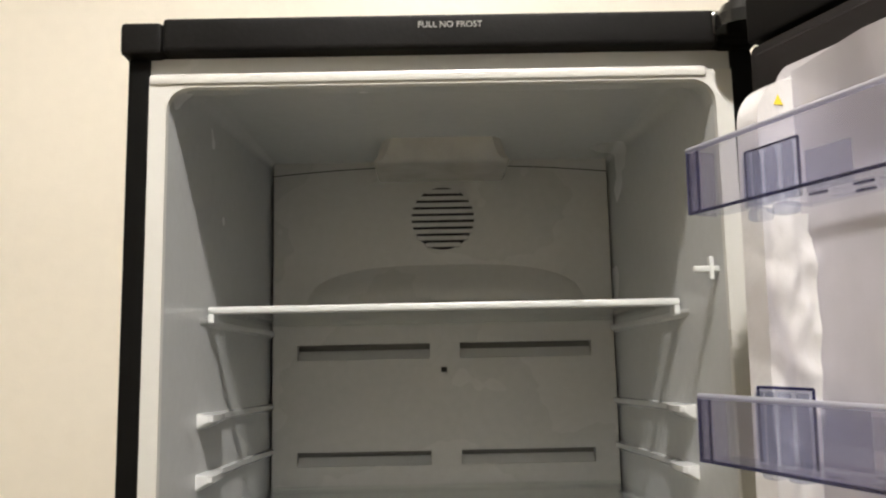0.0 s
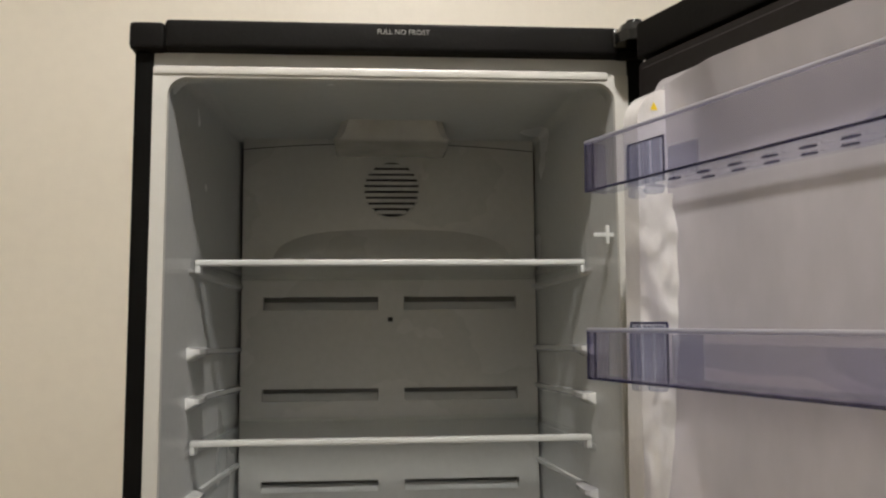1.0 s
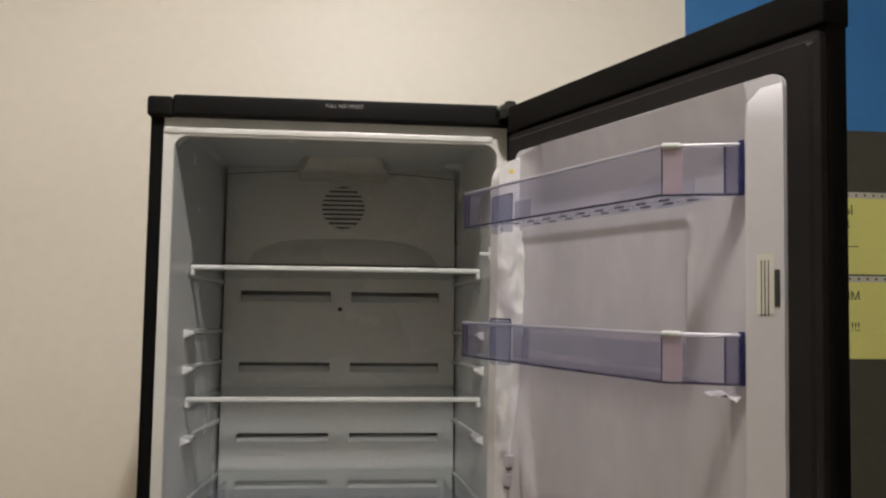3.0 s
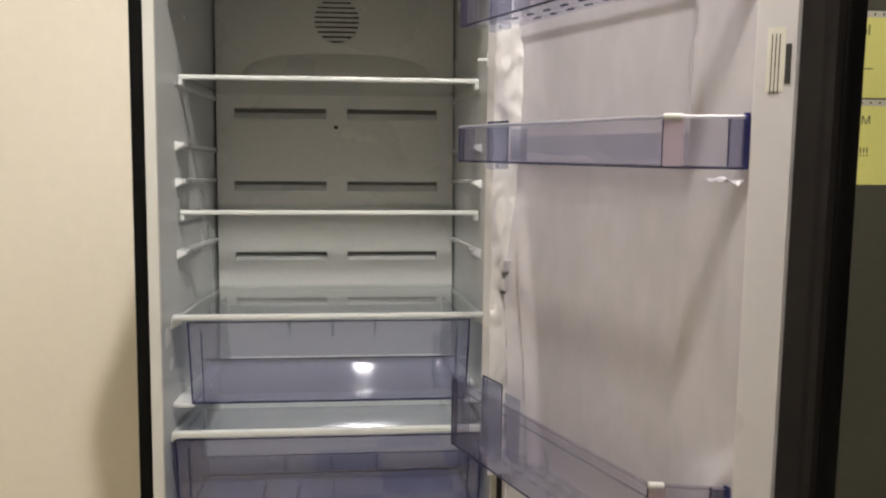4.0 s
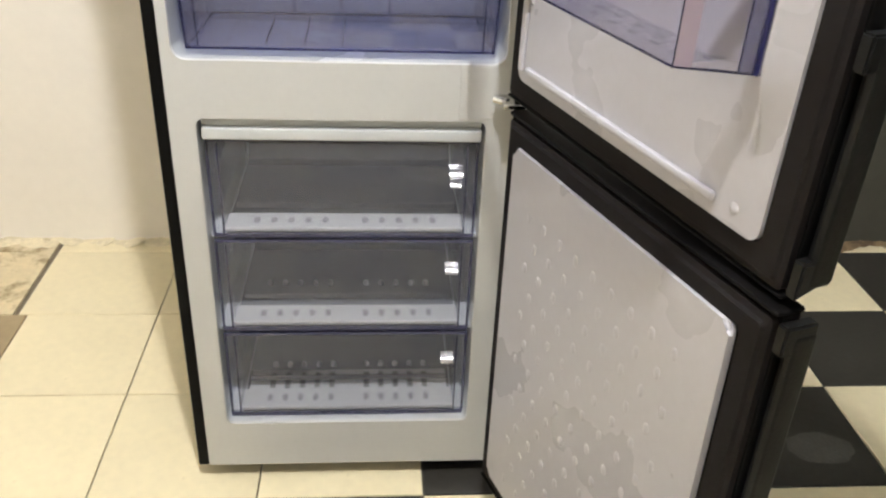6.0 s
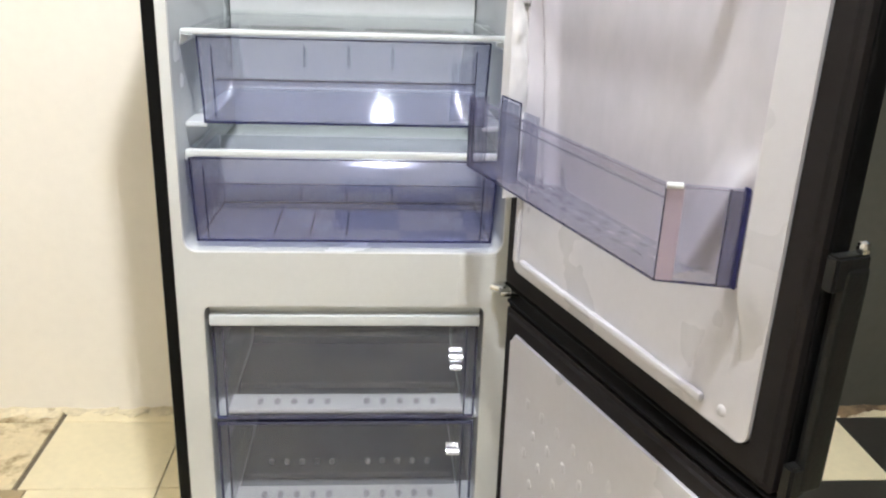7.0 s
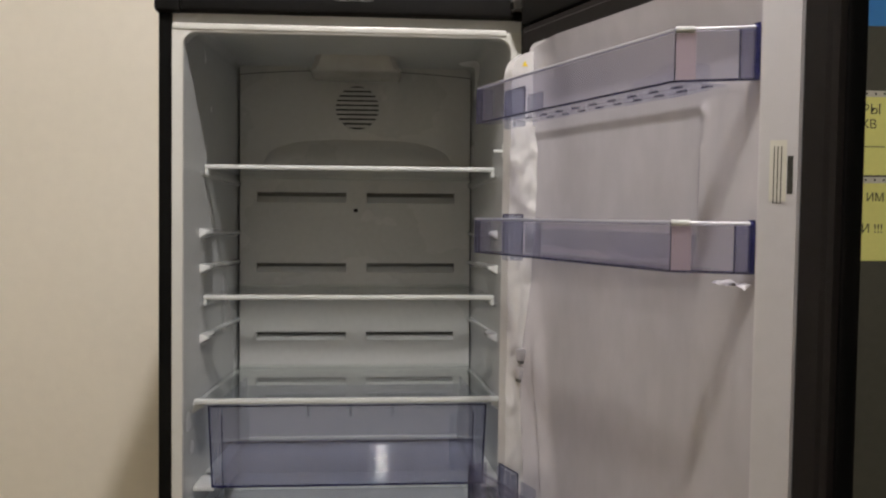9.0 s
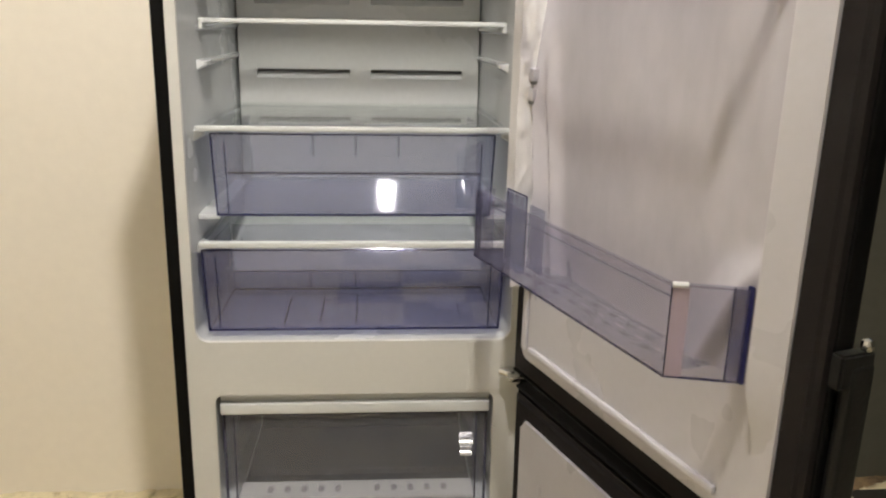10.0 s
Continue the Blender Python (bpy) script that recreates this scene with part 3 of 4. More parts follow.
for i in range(41):
    k = i / 40
    z = 0.955 + (1.757 - 0.955) * k
    up = min(1.0, (1.757 - z) / 0.03)
    down = min(1.0, (z - 0.955) / 0.10)
    reach = 0.0225 * math.sqrt(max(0.0, 1 - (1 - up) ** 2)) * (down * down * (3 - 2 * down))
    rings.append([D(u, 0.0025 + reach * q, z) for u, q in ((0.4865, 0.0), (0.4878, 0.55), (0.4893, 0.88), (0.4913, 1.0), (0.4940, 0.98), (0.5185, 0.04), (0.5190, 0.0))])
loft(bm, rings, close_end=False, closed=False)
part("liner_fin", bm, DOOR_LINER, upper, "white upright liner rib sloping to the seal")
bm = bmesh.new()
for row in ((0.03, 0.45, 0.003, 0.012, 0.892, 0.904, 0.004), (0.006, 0.018, 0.003, 0.010, 0.892, 1.0, 0.004)):
    dbox(bm, *row)
part("liner_tray_rim", bm, DOOR_LINER, upper)
bm = bmesh.new()
bmesh.ops.create_uvsphere(bm, u_segments=16, v_segments=8, radius=0.007, matrix=Matrix.LocRotScale(D(0.478, 0.003, 0.898), None, (1, 0.4, 1)))
part("liner_knob", bm, DOOR_LINER, upper)

# wrinkled film over the inner sheet
bm = bmesh.new()
NU, NZ = 90, 130
grid = []
for j in range(NZ + 1):
    z = 1.040 + (1.758 - 1.040) * j / NZ
    row = []
    for i in range(NU + 1):
        u = 0.027 + (0.492 - 0.027) * i / NU
        p = Vector((u * 5, z * 2.0, 0))
        n = 0.0110 + 0.0060 * noise.noise(p) + 0.0016 * noise.noise(Vector((u * 14 + z * 1.5, z * 3, 4)))
        for u_top, u_bot, width, height in ((0.03, 0.062, 0.012, 0.020), (0.045, 0.11, 0.012, 0.012)):
            top = 1.42
            if z < top:
                k = (top - z) / (top - 0.992)
                c = u_top + (u_bot - u_top) * k + 0.006 * noise.noise(Vector((z * 9, u_top * 30, 1)))
                n += height * min(1, 3 * k) * math.exp(-((u - c) / width) ** 2)
        # a slanting fold low down by the free edge
        if z < 1.19:
            c = 0.488 - 0.50 * (1.19 - z) + 0.003 * noise.noise(Vector((z * 8, 5, 1)))
            k = min(1.0, (1.19 - z) / 0.06)
            n += 0.014 * k * k * (3 - 2 * k) * max(0.0, min((u - c + 0.05) / 0.05, (c + 0.018 - u) / 0.018))
        edge = 0.392 + 0.006 * noise.noise(Vector((z * 14, 3, 7)))
        if 1.46 < z < 1.63 and u < edge:
            n -= 0.0028 * min(1.0, (z - 1.46) / 0.02)
        if 1.47 < z < 1.635:
            n += 0.003 * math.exp(-((u - edge) / 0.006) ** 2)
        if z < 1.62 and u > 0.38:
            n += 0.003 * max(0.0, noise.noise(Vector((u * 38, z * 6, 2))))
        # the top of the sheet leans out over the upper bin
        n += 0.2 * max(0.0, z - 1.675) * min(1.0, max(0.0, (u - 0.035) / 0.08))
        row.append(bm.verts.new(D(u, max(n, 0.0045), z)))
    grid.append(row)
for r0, r1 in zip(grid, grid[1:]):
    for i in range(NU):
        bm.faces.new((r0[i], r0[i + 1], r1[i + 1], r1[i]))
film = part("protective_film", bm, FILM, upper, "wrinkled translucent protective film on the liner")

# crumpled film over the hinge-side rib
bm = bmesh.new()
grid = []
for j in range(161):
    z = 1.004 + 0.640 * j / 160
    row = []
    for i in range(15):
        n = 0.006 + 0.042 * i / 14
        p = Vector((n * 34, z * 17, 2))
        crease = 0.0055 * (0.5 - abs(noise.noise(p))) + 0.0035 * noise.noise(Vector((n * 90, z * 42, 7)))
        row.append(bm.verts.new(D(0.0285 + crease + 0.006 * (1 - i / 14), n, z)))
    grid.append(row)
for r0, r1 in zip(grid, grid[1:]):
    for i in range(14):
        bm.faces.new((r0[i], r0[i + 1], r1[i + 1], r1[i]))
part("crumpled_film", bm, FIN_FILM, upper, "crumpled glossy film on the liner rib").visible_shadow = False
# torn film edge curling out below the middle bin
bm = bmesh.new()
grid = []
for j in range(5):
    row = []
    for i in range(61):
        u = 0.432 + 0.050 * i / 60
        k = j / 4
        w = 0.002 + 0.007 * max(0.0, noise.noise(Vector((u * 75, 1, 3)))) + 0.04 * max(0.0, u - 0.465)
        row.append(bm.verts.new(D(u, 0.016 + 0.012 * k + 0.005 * noise.noise(Vector((u * 60, k * 2, 5))), 1.450 - w * (0.25 + k) + 0.004 * noise.noise(Vector((u * 55, k * 3, 8))))))
    grid.append(row)
for r0, r1 in zip(grid, grid[1:]):
    for i in range(60):
        bm.faces.new((r0[i], r0[i + 1], r1[i + 1], r1[i]))
part("torn_film_edge", bm, FILM, upper, "bright torn edge of the film").visible_shadow = False

# marks on the liner
bm = bmesh.new()
extrude_profile(bm, [(0.020, 1.730), (0.029, 1.730), (0.0245, 1.738)], lambda a, b, d: D(d, a, b), 0.0262, 0.0266)
part("warning_mark", bm, YELLOW_MARK, upper, "small yellow triangular warning sticker", smooth=False)


def on_slope(bm, q0, q1, z0, z1, lift):
    """A thin plate on the sloping side of the free-side rib; q runs down the slope."""
    pts = [(0.494 + 0.0245 * q + 0.653 * k, 0.02455 - 0.02115 * q + 0.757 * k) for q, k in ((q0, lift), (q1, lift), (q1, lift + 0.0003), (q0, lift + 0.0003))]
    return extrude_profile(bm, pts, lambda a, b, d: D(a, b, d), z0, z1)


sticker = part("rating_sticker", on_slope(bmesh.new(), 0.25, 0.72, 1.530, 1.588, 0.0004), WHITE_PAPER, upper, "narrow white sticker with dark print", smooth=False)
part("print", on_slope(bmesh.new(), 0.74, 0.90, 1.537, 1.573, 0.0004), INK, sticker, smooth=False)
for q in (0.36, 0.46, 0.56):
    part("print_line", on_slope(bmesh.new(), q, q + 0.03, 1.528, 1.582, 0.0008), INK, sticker, smooth=False)
for z in (1.2855, 1.3125):
    bm = bmesh.new()
    dbox(bm, 0.026, 0.043, 0.018, 0.034, z - 0.0085, z + 0.0085, 0.002)
    boss = part("clip_boss", bm, DOOR_LINER, upper)
    # solid dark box below the boss paints the shade beneath it
    bm = bmesh.new()
    dbox(bm, 0.028, 0.0415, 0.020, 0.032, z - 0.0130, z - 0.0085)
    part("recess", bm, RECESS_SHADE, boss, smooth=False)
for z in (1.585,):
    bm = bmesh.new()
    cylinder(bm, D(0.0255, 0.024, z), D(0.0274, 0.024, z), 0.0085, 24, 0.006)
    part("round_boss", bm, DOOR_LINER, upper)

# lower liner with oval dimples
bm = bmesh.new()
extrude_profile(bm, plate_outline(0.001, 0.514, 0.108, 0.773, 0.014), lambda a, b, d: D(a, d, b), -0.004, 0.006)
e = [e for e in bm.edges if e.verts[0].co.y < -0.005 and e.verts[1].co.y < -0.005]
bmesh.ops.bevel(bm, geom=e, offset=0.005, segments=3, affect="EDGES")
part("inner_sheet", bm, DOOR_LINER, lower)
bm = bmesh.new()
bmesh.ops.create_uvsphere(bm, u_segments=10, v_segments=6, radius=1.0, matrix=Matrix.Diagonal((0.0065, 0.0012, 0.0095, 1)))
dimple = part("dimple", bm, DOOR_LINER, lower)
for i in range(9):
    for j in range(13):
        u, z = 0.07 + 0.046 * i + (0.023 if j % 2 else 0), 0.155 + 0.044 * j
        if u < 0.46:
            ob = dimple if i == j == 0 else new("dimple", dimple.data)
            ob.parent, ob.location = lower, D(u, 0.006, z)


def handle(door, z0, z1, ends):
    """A bar along the door's free edge, on two brackets."""
    bm = bmesh.new()
    dbox(bm, 0.5605, 0.576, -0.052, -0.020, z0 + 0.012, z1 - 0.012, 0.006)
    grip = part("handle", bm, HANDLE_GREY, door, "dark grey bar handle")
    for a, b, k in ((z0, z0 + 0.044, 0.018), (z1 - 0.036, z1, 0.004)):
        bm = bmesh.new()
        extrude_profile(bm, [(-0.008, a), (-0.036, a + k), (-0.050, a + k), (-0.050, b), (-0.008, b)], lambda p, q, d: D(d, p, q), 0.5585, 0.574)
        bmesh.ops.bevel(bm, geom=bm.edges[:], offset=0.0025, segments=2, affect="EDGES")
        part("bracket", bm, HANDLE_GREY, grip)
    for z in ends:
        bm = bmesh.new()
        dbox(bm, 0.563, 0.574, -0.048, -0.036, z, z + 0.014, 0.005)
        part("end_piece", bm, CHROME, grip, "bright end piece")


handle(upper, 0.838, 1.106, (1.104,))
handle(lower, 0.44, 0.802, ())


# ---- door bins ----
def walled(bm, outline, z0, z1, thick, put, floor_too=True):
    """An upright wall along an outline of (a, b) points, open at its ends, and a floor."""
    def off(pts, d):
        out = []
        for i, p in enumerate(pts):
            q0, q1 = Vector(pts[max(i - 1, 0)]), Vector(pts[min(i + 1, len(pts) - 1)])
            t = (q1 - q0).normalized()
            out.append((p[0] - t[1] * d, p[1] + t[0] * d))
        return out
    inner = off(outline, thick)
    rings = [[put(a, b, z) for (a, b), z in ((o, z0), (o, z1), (i, z1), (i, z0))] for o, i in zip(outline, inner)]
    rows = [[bm.verts.new(p) for p in r] for r in rings]
    for r0, r1 in zip(rows, rows[1:]):
        for k in range(4):
            bm.faces.new((r0[k], r0[(k + 1) % 4], r1[(k + 1) % 4], r1[k]))
    bm.faces.new(rows[0]), bm.faces.new(rows[-1])


def bead(bm, outline, z, r, put):
    """A thin square bead along an outline."""
    for p, q in zip(outline, outline[1:]):
        a, b = Vector(put(*p, z)), Vector(put(*q, z))
        cylinder(bm, a, b, r, 12)


def door_bin(z0, z1, uc, ur, nf, ne, full_label, rise, ul=-0.016):
    """A clear bin with a chamfered free end; its own coordinates are the door's with z from the bin's floor."""
    ob = thing("door_bin", "blue-tinted clear plastic bin hanging on the open door", "door bin", DOOR @ Matrix.Translation((0, 0, z0)), "door bins")
    h = z1 - z0
    outline = [(ul, 0.054), (ul, nf), (uc, nf), (ur, ne), (ur, 0.006)]
    bm = bmesh.new()
    walled(bm, outline, 0.0, h, 0.0022, lambda a, b, z: D(a, b, z))
    part("wall", bm, BLUE_MID, ob, smooth=False)
    xs = [ul + 0.004, 0.04] + [0.04 + 0.0195 * i for i in range(1, 21)]
    ns = [0.008, 0.022, 0.028, 0.042, 0.048, 0.062, nf - 0.004]

    def hole(u, n):
        return (0.022 < n < 0.028 or 0.042 < n < 0.048) and 0.08 < u < 0.42 and int(u / 0.0195 + (0 if n < 0.03 else 1)) % 2 == 0

    bm = holed(bmesh.new(), xs, ns, lambda u, n: hole(u, n) or (u < 0.03 and n < 0.052), lambda u, n, d: D(u, n, d), 0.0005, 0.0025)
    part("bottom", bm, BLUE_CLEAR, ob, "clear bottom with drain slots", smooth=False)
    bm = bmesh.new()
    cylinder(bm, (0, 0, -0.0004), (0, 0, 0.0004), 1.0, 14)
    for v in bm.verts:
        v.co.x, v.co.y = v.co.x * 0.0085, v.co.y * 0.0032
    slot_rim = part("drain_slot", bm, BLUE_DEEP if full_label else BLUE_RIM, ob, "dark-edged oval drain slot")
    for i in range(18):
        rim = slot_rim if i == 0 else new("drain_slot", slot_rim.data)
        rim.visible_shadow = False
        rim.parent, rim.location = ob, D(0.09 + 0.0195 * i, 0.030 if i % 2 else 0.052, -0.0002)
    bm = bmesh.new()
    walled(bm, [(0.03, 0.008), (ur - 0.002, 0.008)], 0.0, h * 0.75, 0.002, lambda a, b, z: D(a, b, z))
    part("rear_wall", bm, BLUE_CLEAR, ob, smooth=False)
    # on the two upper bins the rim's highlight is part of its colour
    bm = bmesh.new()
    bead(bm, outline[1:4], h, 0.0022, lambda a, b, z: D(a, b, z))
    part("top_bead", bm, BEAD_HIGHLIGHT if z0 > 1.4 else BLUE_MID, ob, "rim, whitened with its highlight on the upper bins")
    bm = bmesh.new()
    bead(bm, outline[1:4], 0.0008, 0.0014, lambda a, b, z: D(a, b, z))
    cylinder(bm, D(ul, nf, 0), D(ul, nf, h), 0.0016, 6)
    cylinder(bm, D(ul + 0.012, nf, 0.002), D(ul + 0.012, nf, h - 0.002), 0.0012, 6)
    cylinder(bm, D(uc, nf, 0), D(uc, nf, h), 0.0011, 6)
    part("edge_bead", bm, BLUE_RIM, ob, "darker blue moulded edges")
    bm = bmesh.new()
    for n0, n1 in ((ne + 0.001, ne + 0.003), (ne - 0.013, ne - 0.009)):
        dbox(bm, ur - 0.003, ur + 0.005, n0, n1, 0.0, h + 0.004, 0.0008)
    part("end_guide", bm, GUIDE_BLUE, ob, "deep blue sliding guide")
    bm = bmesh.new()
    dbox(bm, ur - 0.002, ur + 0.004, ne - 0.009, ne, 0.0, h + 0.001, 0.0008)
    part("guide_web", bm, BLUE_DEEP, ob)
    # blue end face of the chamfer beside the guide
    bm = bmesh.new()
    ua, ub = uc + 0.80 * (ur - uc), ur - 0.001
    extrude_profile(bm, [(ua, 0.001), (ub, 0.001), (ub, h - 0.001), (ua, h - 0.001)],
                    lambda a, b, d: D(a, nf + (ne - nf) * (a - uc) / (ur - uc) + d, b), 0.0005, 0.0014)
    part("end_face", bm, NAVY_CLEAR, ob, "mid-blue end face", smooth=False)
    bm = bmesh.new()
    na = nf + (ne - nf) * 0.80
    cylinder(bm, D(ua, na + 0.001, 0.0), D(ua, na + 0.001, h + 0.001), 0.0011, 8)
    part("end_face_edge", bm, GUIDE_BLUE, ob)
    if full_label:
        bm = bmesh.new()
        bead(bm, outline[1:3], h - 0.013, 0.0012, lambda a, b, z: D(a, b + 0.001, z))
        cylinder(bm, D(0.165, nf + 0.0005, 0.0), D(0.165, nf + 0.0005, h), 0.0009, 8)
        part("moulded_line", bm, BLUE_DEEP, ob)
    bm = bmesh.new()
    dbox(bm, ul - 0.001, ul + 0.010, nf - 0.004, nf - 0.001, 0.001, h - 0.001, 0.0008)
    part("hinge_side_edge", bm, BLUE_MID, ob)
    # hooked mount over the hinge-side rib, with a lower flange beside it
    top = h + rise
    bm = bmesh.new()
    dbox(bm, 0.014, 0.070, 0.0462, 0.0484, 0.002, top, 0.0006)
    part("mount_plate", bm, BLUE_DEEP, ob, "blue mount plate")
    bm = bmesh.new()
    dbox(bm, 0.0705, 0.112, 0.042, 0.044, 0.004, top - 0.011, 0.0006)
    part("mount_flange", bm, BLUE_DEEP, ob)
    for u, wide in ((0.016, 0.004), (0.027, 0.005), (0.040, 0.009), (0.058, 0.008)):
        bm = bmesh.new()
        dbox(bm, u, u + wide, 0.0486, 0.0535, 0.002, top - 0.003, 0.001)
        part("mount_rib", bm, BLUE_DEEP, ob)
    bm = bmesh.new()
    cylinder(bm, D(0.014, 0.0485, top), D(0.070, 0.0485, top), 0.0011, 8)
    cylinder(bm, D(0.070, 0.0485, 0.002), D(0.070, 0.0485, top), 0.0010, 8)
    cylinder(bm, D(0.014, 0.0485, 0.002), D(0.014, 0.0485, top), 0.0010, 8)
    part("mount_edge", bm, BLUE_RIM, ob, "dark blue moulded edge")
    bm = bmesh.new()
    dbox(bm, 0.020, 0.034, 0.040, 0.055, -0.010, 0.0, 0.003)
    dbox(bm, 0.046, 0.062, 0.040, 0.055, -0.009, 0.0, 0.003)
    part("mount_hook", bm, BLUE_DEEP, ob)
    bm = bmesh.new()
    k = 0.21 if full_label else 0.24
    top = h - 0.001
    extrude_profile(bm, [(uc + 0.001, 0.001), (uc + 0.001 + k * (ur - uc), 0.001), (uc + 0.001 + k * (ur - uc), top), (uc + 0.001, top)],
                    lambda a, b, d: D(a, nf + (ne - nf) * (a - uc) / (ur - uc) + d, b), 0.0006, 0.0016)
    part("label_strip", bm, LABEL_CLEAR, ob, "frosted pinkish white strip on the corner", smooth=False)
    # white cap paints the highlight at the strip's rounded top
    bm = bmesh.new()
    cylinder(bm, D(uc + 0.001, nf + 0.001, h), D(uc + k * (ur - uc), nf + k * (ne - nf) + 0.001, h), 0.0034, 10)
    part("strip_cap", bm, WHITE_TRIM, ob, "rounded top of the strip, white to paint its highlight")
    return ob


door_bin(1.648, 1.699, 0.432, 0.480, 0.079, 0.0187, False, -0.006)
door_bin(1.459, 1.508, 0.432, 0.480, 0.079, 0.0187, False, 0.007)
door_bin(1.042, 1.143, 0.437, 0.478, 0.083, 0.018, True, 0.006)


# ---- shelves ----
def shelf(z, y0, y1, hw, th, label, tabs=True):
    ob = thing("glass_shelf", label, "shelf", pose(0, 0, z), "refrigerator shelves")
    part("pane", boxes((-hw + 0.004, hw - 0.004, y0 + 0.004, y1, -0.002, 0.002)), GLASS, ob, smooth=False)
    part("front_trim", boxes((-hw, hw, y0 - 0.004, y0 + 0.010, -th / 2, th / 2, 0.0025)), WHITE_TRIM, ob, "white plastic front trim")
    part("rear_trim", boxes((-hw + 0.014, hw - 0.014, y1 - 0.010, y1 + 0.001, -0.003, 0.006, 0.0015)), GLASS, ob)
    if tabs:
        for s in (-1, 1):
            part("end_tab", boxes(sorted_box(s * (hw - 0.007), s * hw, y0 - 0.003, y0 + 0.016, -0.014, -0.003)), WHITE_TRIM, ob)
    return ob


def sorted_box(xa, xb, y0, y1, z0, z1):
    return (min(xa, xb), max(xa, xb), y0, y1, z0, z1, 0.002)


shelf(1.6005, 0.134, 0.415, 0.2525, 0.0078, "clear glass shelf with white front trim")
shelf(1.3745, 0.124, 0.415, 0.2525, 0.0078, "clear glass shelf with white front trim")
shelf(1.2085, 0.048, 0.415, 0.2525, 0.008, "clear glass cover shelf over the upper crisper drawer", False)
shelf(1.0235, 0.022, 0.41, 0.2515, 0.010, "clear glass cover shelf over the lower crisper drawer", False)
# supports of the two lower shelves
for z, y0 in ((1.0115, 0.04),):
    for s in (-1, 1):
        part("shelf_ledge", boxes(sorted_box(s * 0.2475, s * 0.2575, y0, 0.41, z - 0.006, z + 0.007)), LINER, fridge)


# ---- drawers ----
def crisper(z0, z1, y0, y1, hw, label, tone, back=0.95, taper=0.012, scoop=False):
    ob = thing("crisper_drawer", label, "drawer", pose(0, y0, z0), "crisper drawers")
    h, d = z1 - z0, y1 - y0
    hb = hw - 0.006
    bm = bmesh.new()
    extrude_profile(bm, [(-hb, 0.0), (hb, 0.0), (hw, h), (-hw, h)], lambda a, b, k: (a, k, b), 0.0, 0.003)
    part("front", bm, BLUE_CLEAR, ob, "blue-tinted clear front", smooth=False)
    for s in (-1, 1):
        bm = bmesh.new()
        v = [bm.verts.new(p) for p in ((s * hb, 0.003, 0), (s * (hb - taper), d, 0), (s * (hw - taper), d, h * 0.96), (s * hw, 0.003, h * 0.96))]
        f0 = bm.faces.new(v)
        r = bmesh.ops.extrude_face_region(bm, geom=[f0])
        for q in r["geom"]:
            if isinstance(q, bmesh.types.BMVert):
                q.co.x -= s * 0.0025
        part("side", bm, tone, ob, smooth=False)
    part("back", boxes((-hb + taper, hb - taper, d - 0.003, d, 0, h * back)), BLUE_CLEAR if scoop else tone, ob, smooth=False)
    part("bottom", boxes((-hb + 0.005, hb - 0.005, 0.003, d - 0.003, 0, 0.003)), tone, ob, smooth=False)
    bm = bmesh.new()
    cylinder(bm, (-hw, -0.001, h), (hw, -0.001, h), 0.0011, 6)
    cylinder(bm, (-hb, -0.001, 0.001), (hb, -0.001, 0.001), 0.0018, 6)
    for s in (-1, 1):
        cylinder(bm, (s * hb, -0.001, 0), (s * hw, -0.001, h), 0.0014, 6)
        cylinder(bm, (s * (hb - 0.018), -0.001, 0.004), (s * (hb - 0.015), -0.001, h * 0.9), 0.0008, 6)
        cylinder(bm, (s * hb, 0.0, 0.001), (s * (hb - taper), d, 0.001), 0.0013, 6)
    if not scoop:
        cylinder(bm, (-hb + taper, d, 0.001), (hb - taper, d, 0.004), 0.0022, 6)
    part("edge_bead", bm, BLUE_RIM, ob, "darker blue moulded edges")
    for i in range(7):
        x = -hb + 0.06 + i * (2 * hb - 0.12) / 6
        if scoop:
            break
        part("floor_rib", boxes((x - 0.001, x + 0.001, 0.02, min(d - 0.02, 0.16), 0.003, 0.007)), BLUE_RIM if i in (1, 2, 3) else BLUE_CLEAR, ob, smooth=False)
    if scoop:
        # clear sloping panel behind the foot of the front, turned up at both ends
        bm = bmesh.new()
        rings = []
        for i in range(33):
            x = (hb - 0.012) * (i - 16) / 16
            e = max(0.0, (abs(x) - hb + 0.045) / 0.033) ** 2
            rings.append([(x, 0.005 + 0.042 * k - 0.010 * e * k + q, 0.004 + 0.058 * k + 0.00014 * math.sin(k * 95) + 0.004 * e) for k, q in
                          [(m / 120, 0.0) for m in range(121)] + [(1 - m / 4, 0.003) for m in range(5)]])
        loft(bm, rings, close_end=False)
        part("sloping_panel", bm, SCOOP, ob, "polished sloping panel")
        part("rear_edge", boxes((-hb + taper, hb - taper, d - 0.009, d - 0.003, 0.003, 0.009, 0.002)), WHITE_TRIM, ob, "bright rear edge of the floor")
        bm = bmesh.new()
        cylinder(bm, (-hb + 0.012, 0.048, 0.062), (hb - 0.012, 0.048, 0.062), 0.0017, 6)
        part("panel_edge", bm, BLUE_RIM, ob, "darker blue moulded edge")
    else:
        bm = bmesh.new()
        cylinder(bm, (-hb + taper, d - 0.001, h * back), (hb - taper, d - 0.001, h * back), 0.0012, 6)
        part("back_edge", bm, BLUE_RIM, ob)
        part("upper_back", boxes((-hb + taper, hb - taper, d - 0.002, d, h * back + 0.001, h * 0.93)), BLUE_MID, ob, smooth=False)
    for i in range(3):
        x = -0.092 + 0.085 * i
        za, zb = (h * 0.36, h * 0.66) if scoop else (h * 0.04, h * 0.24)
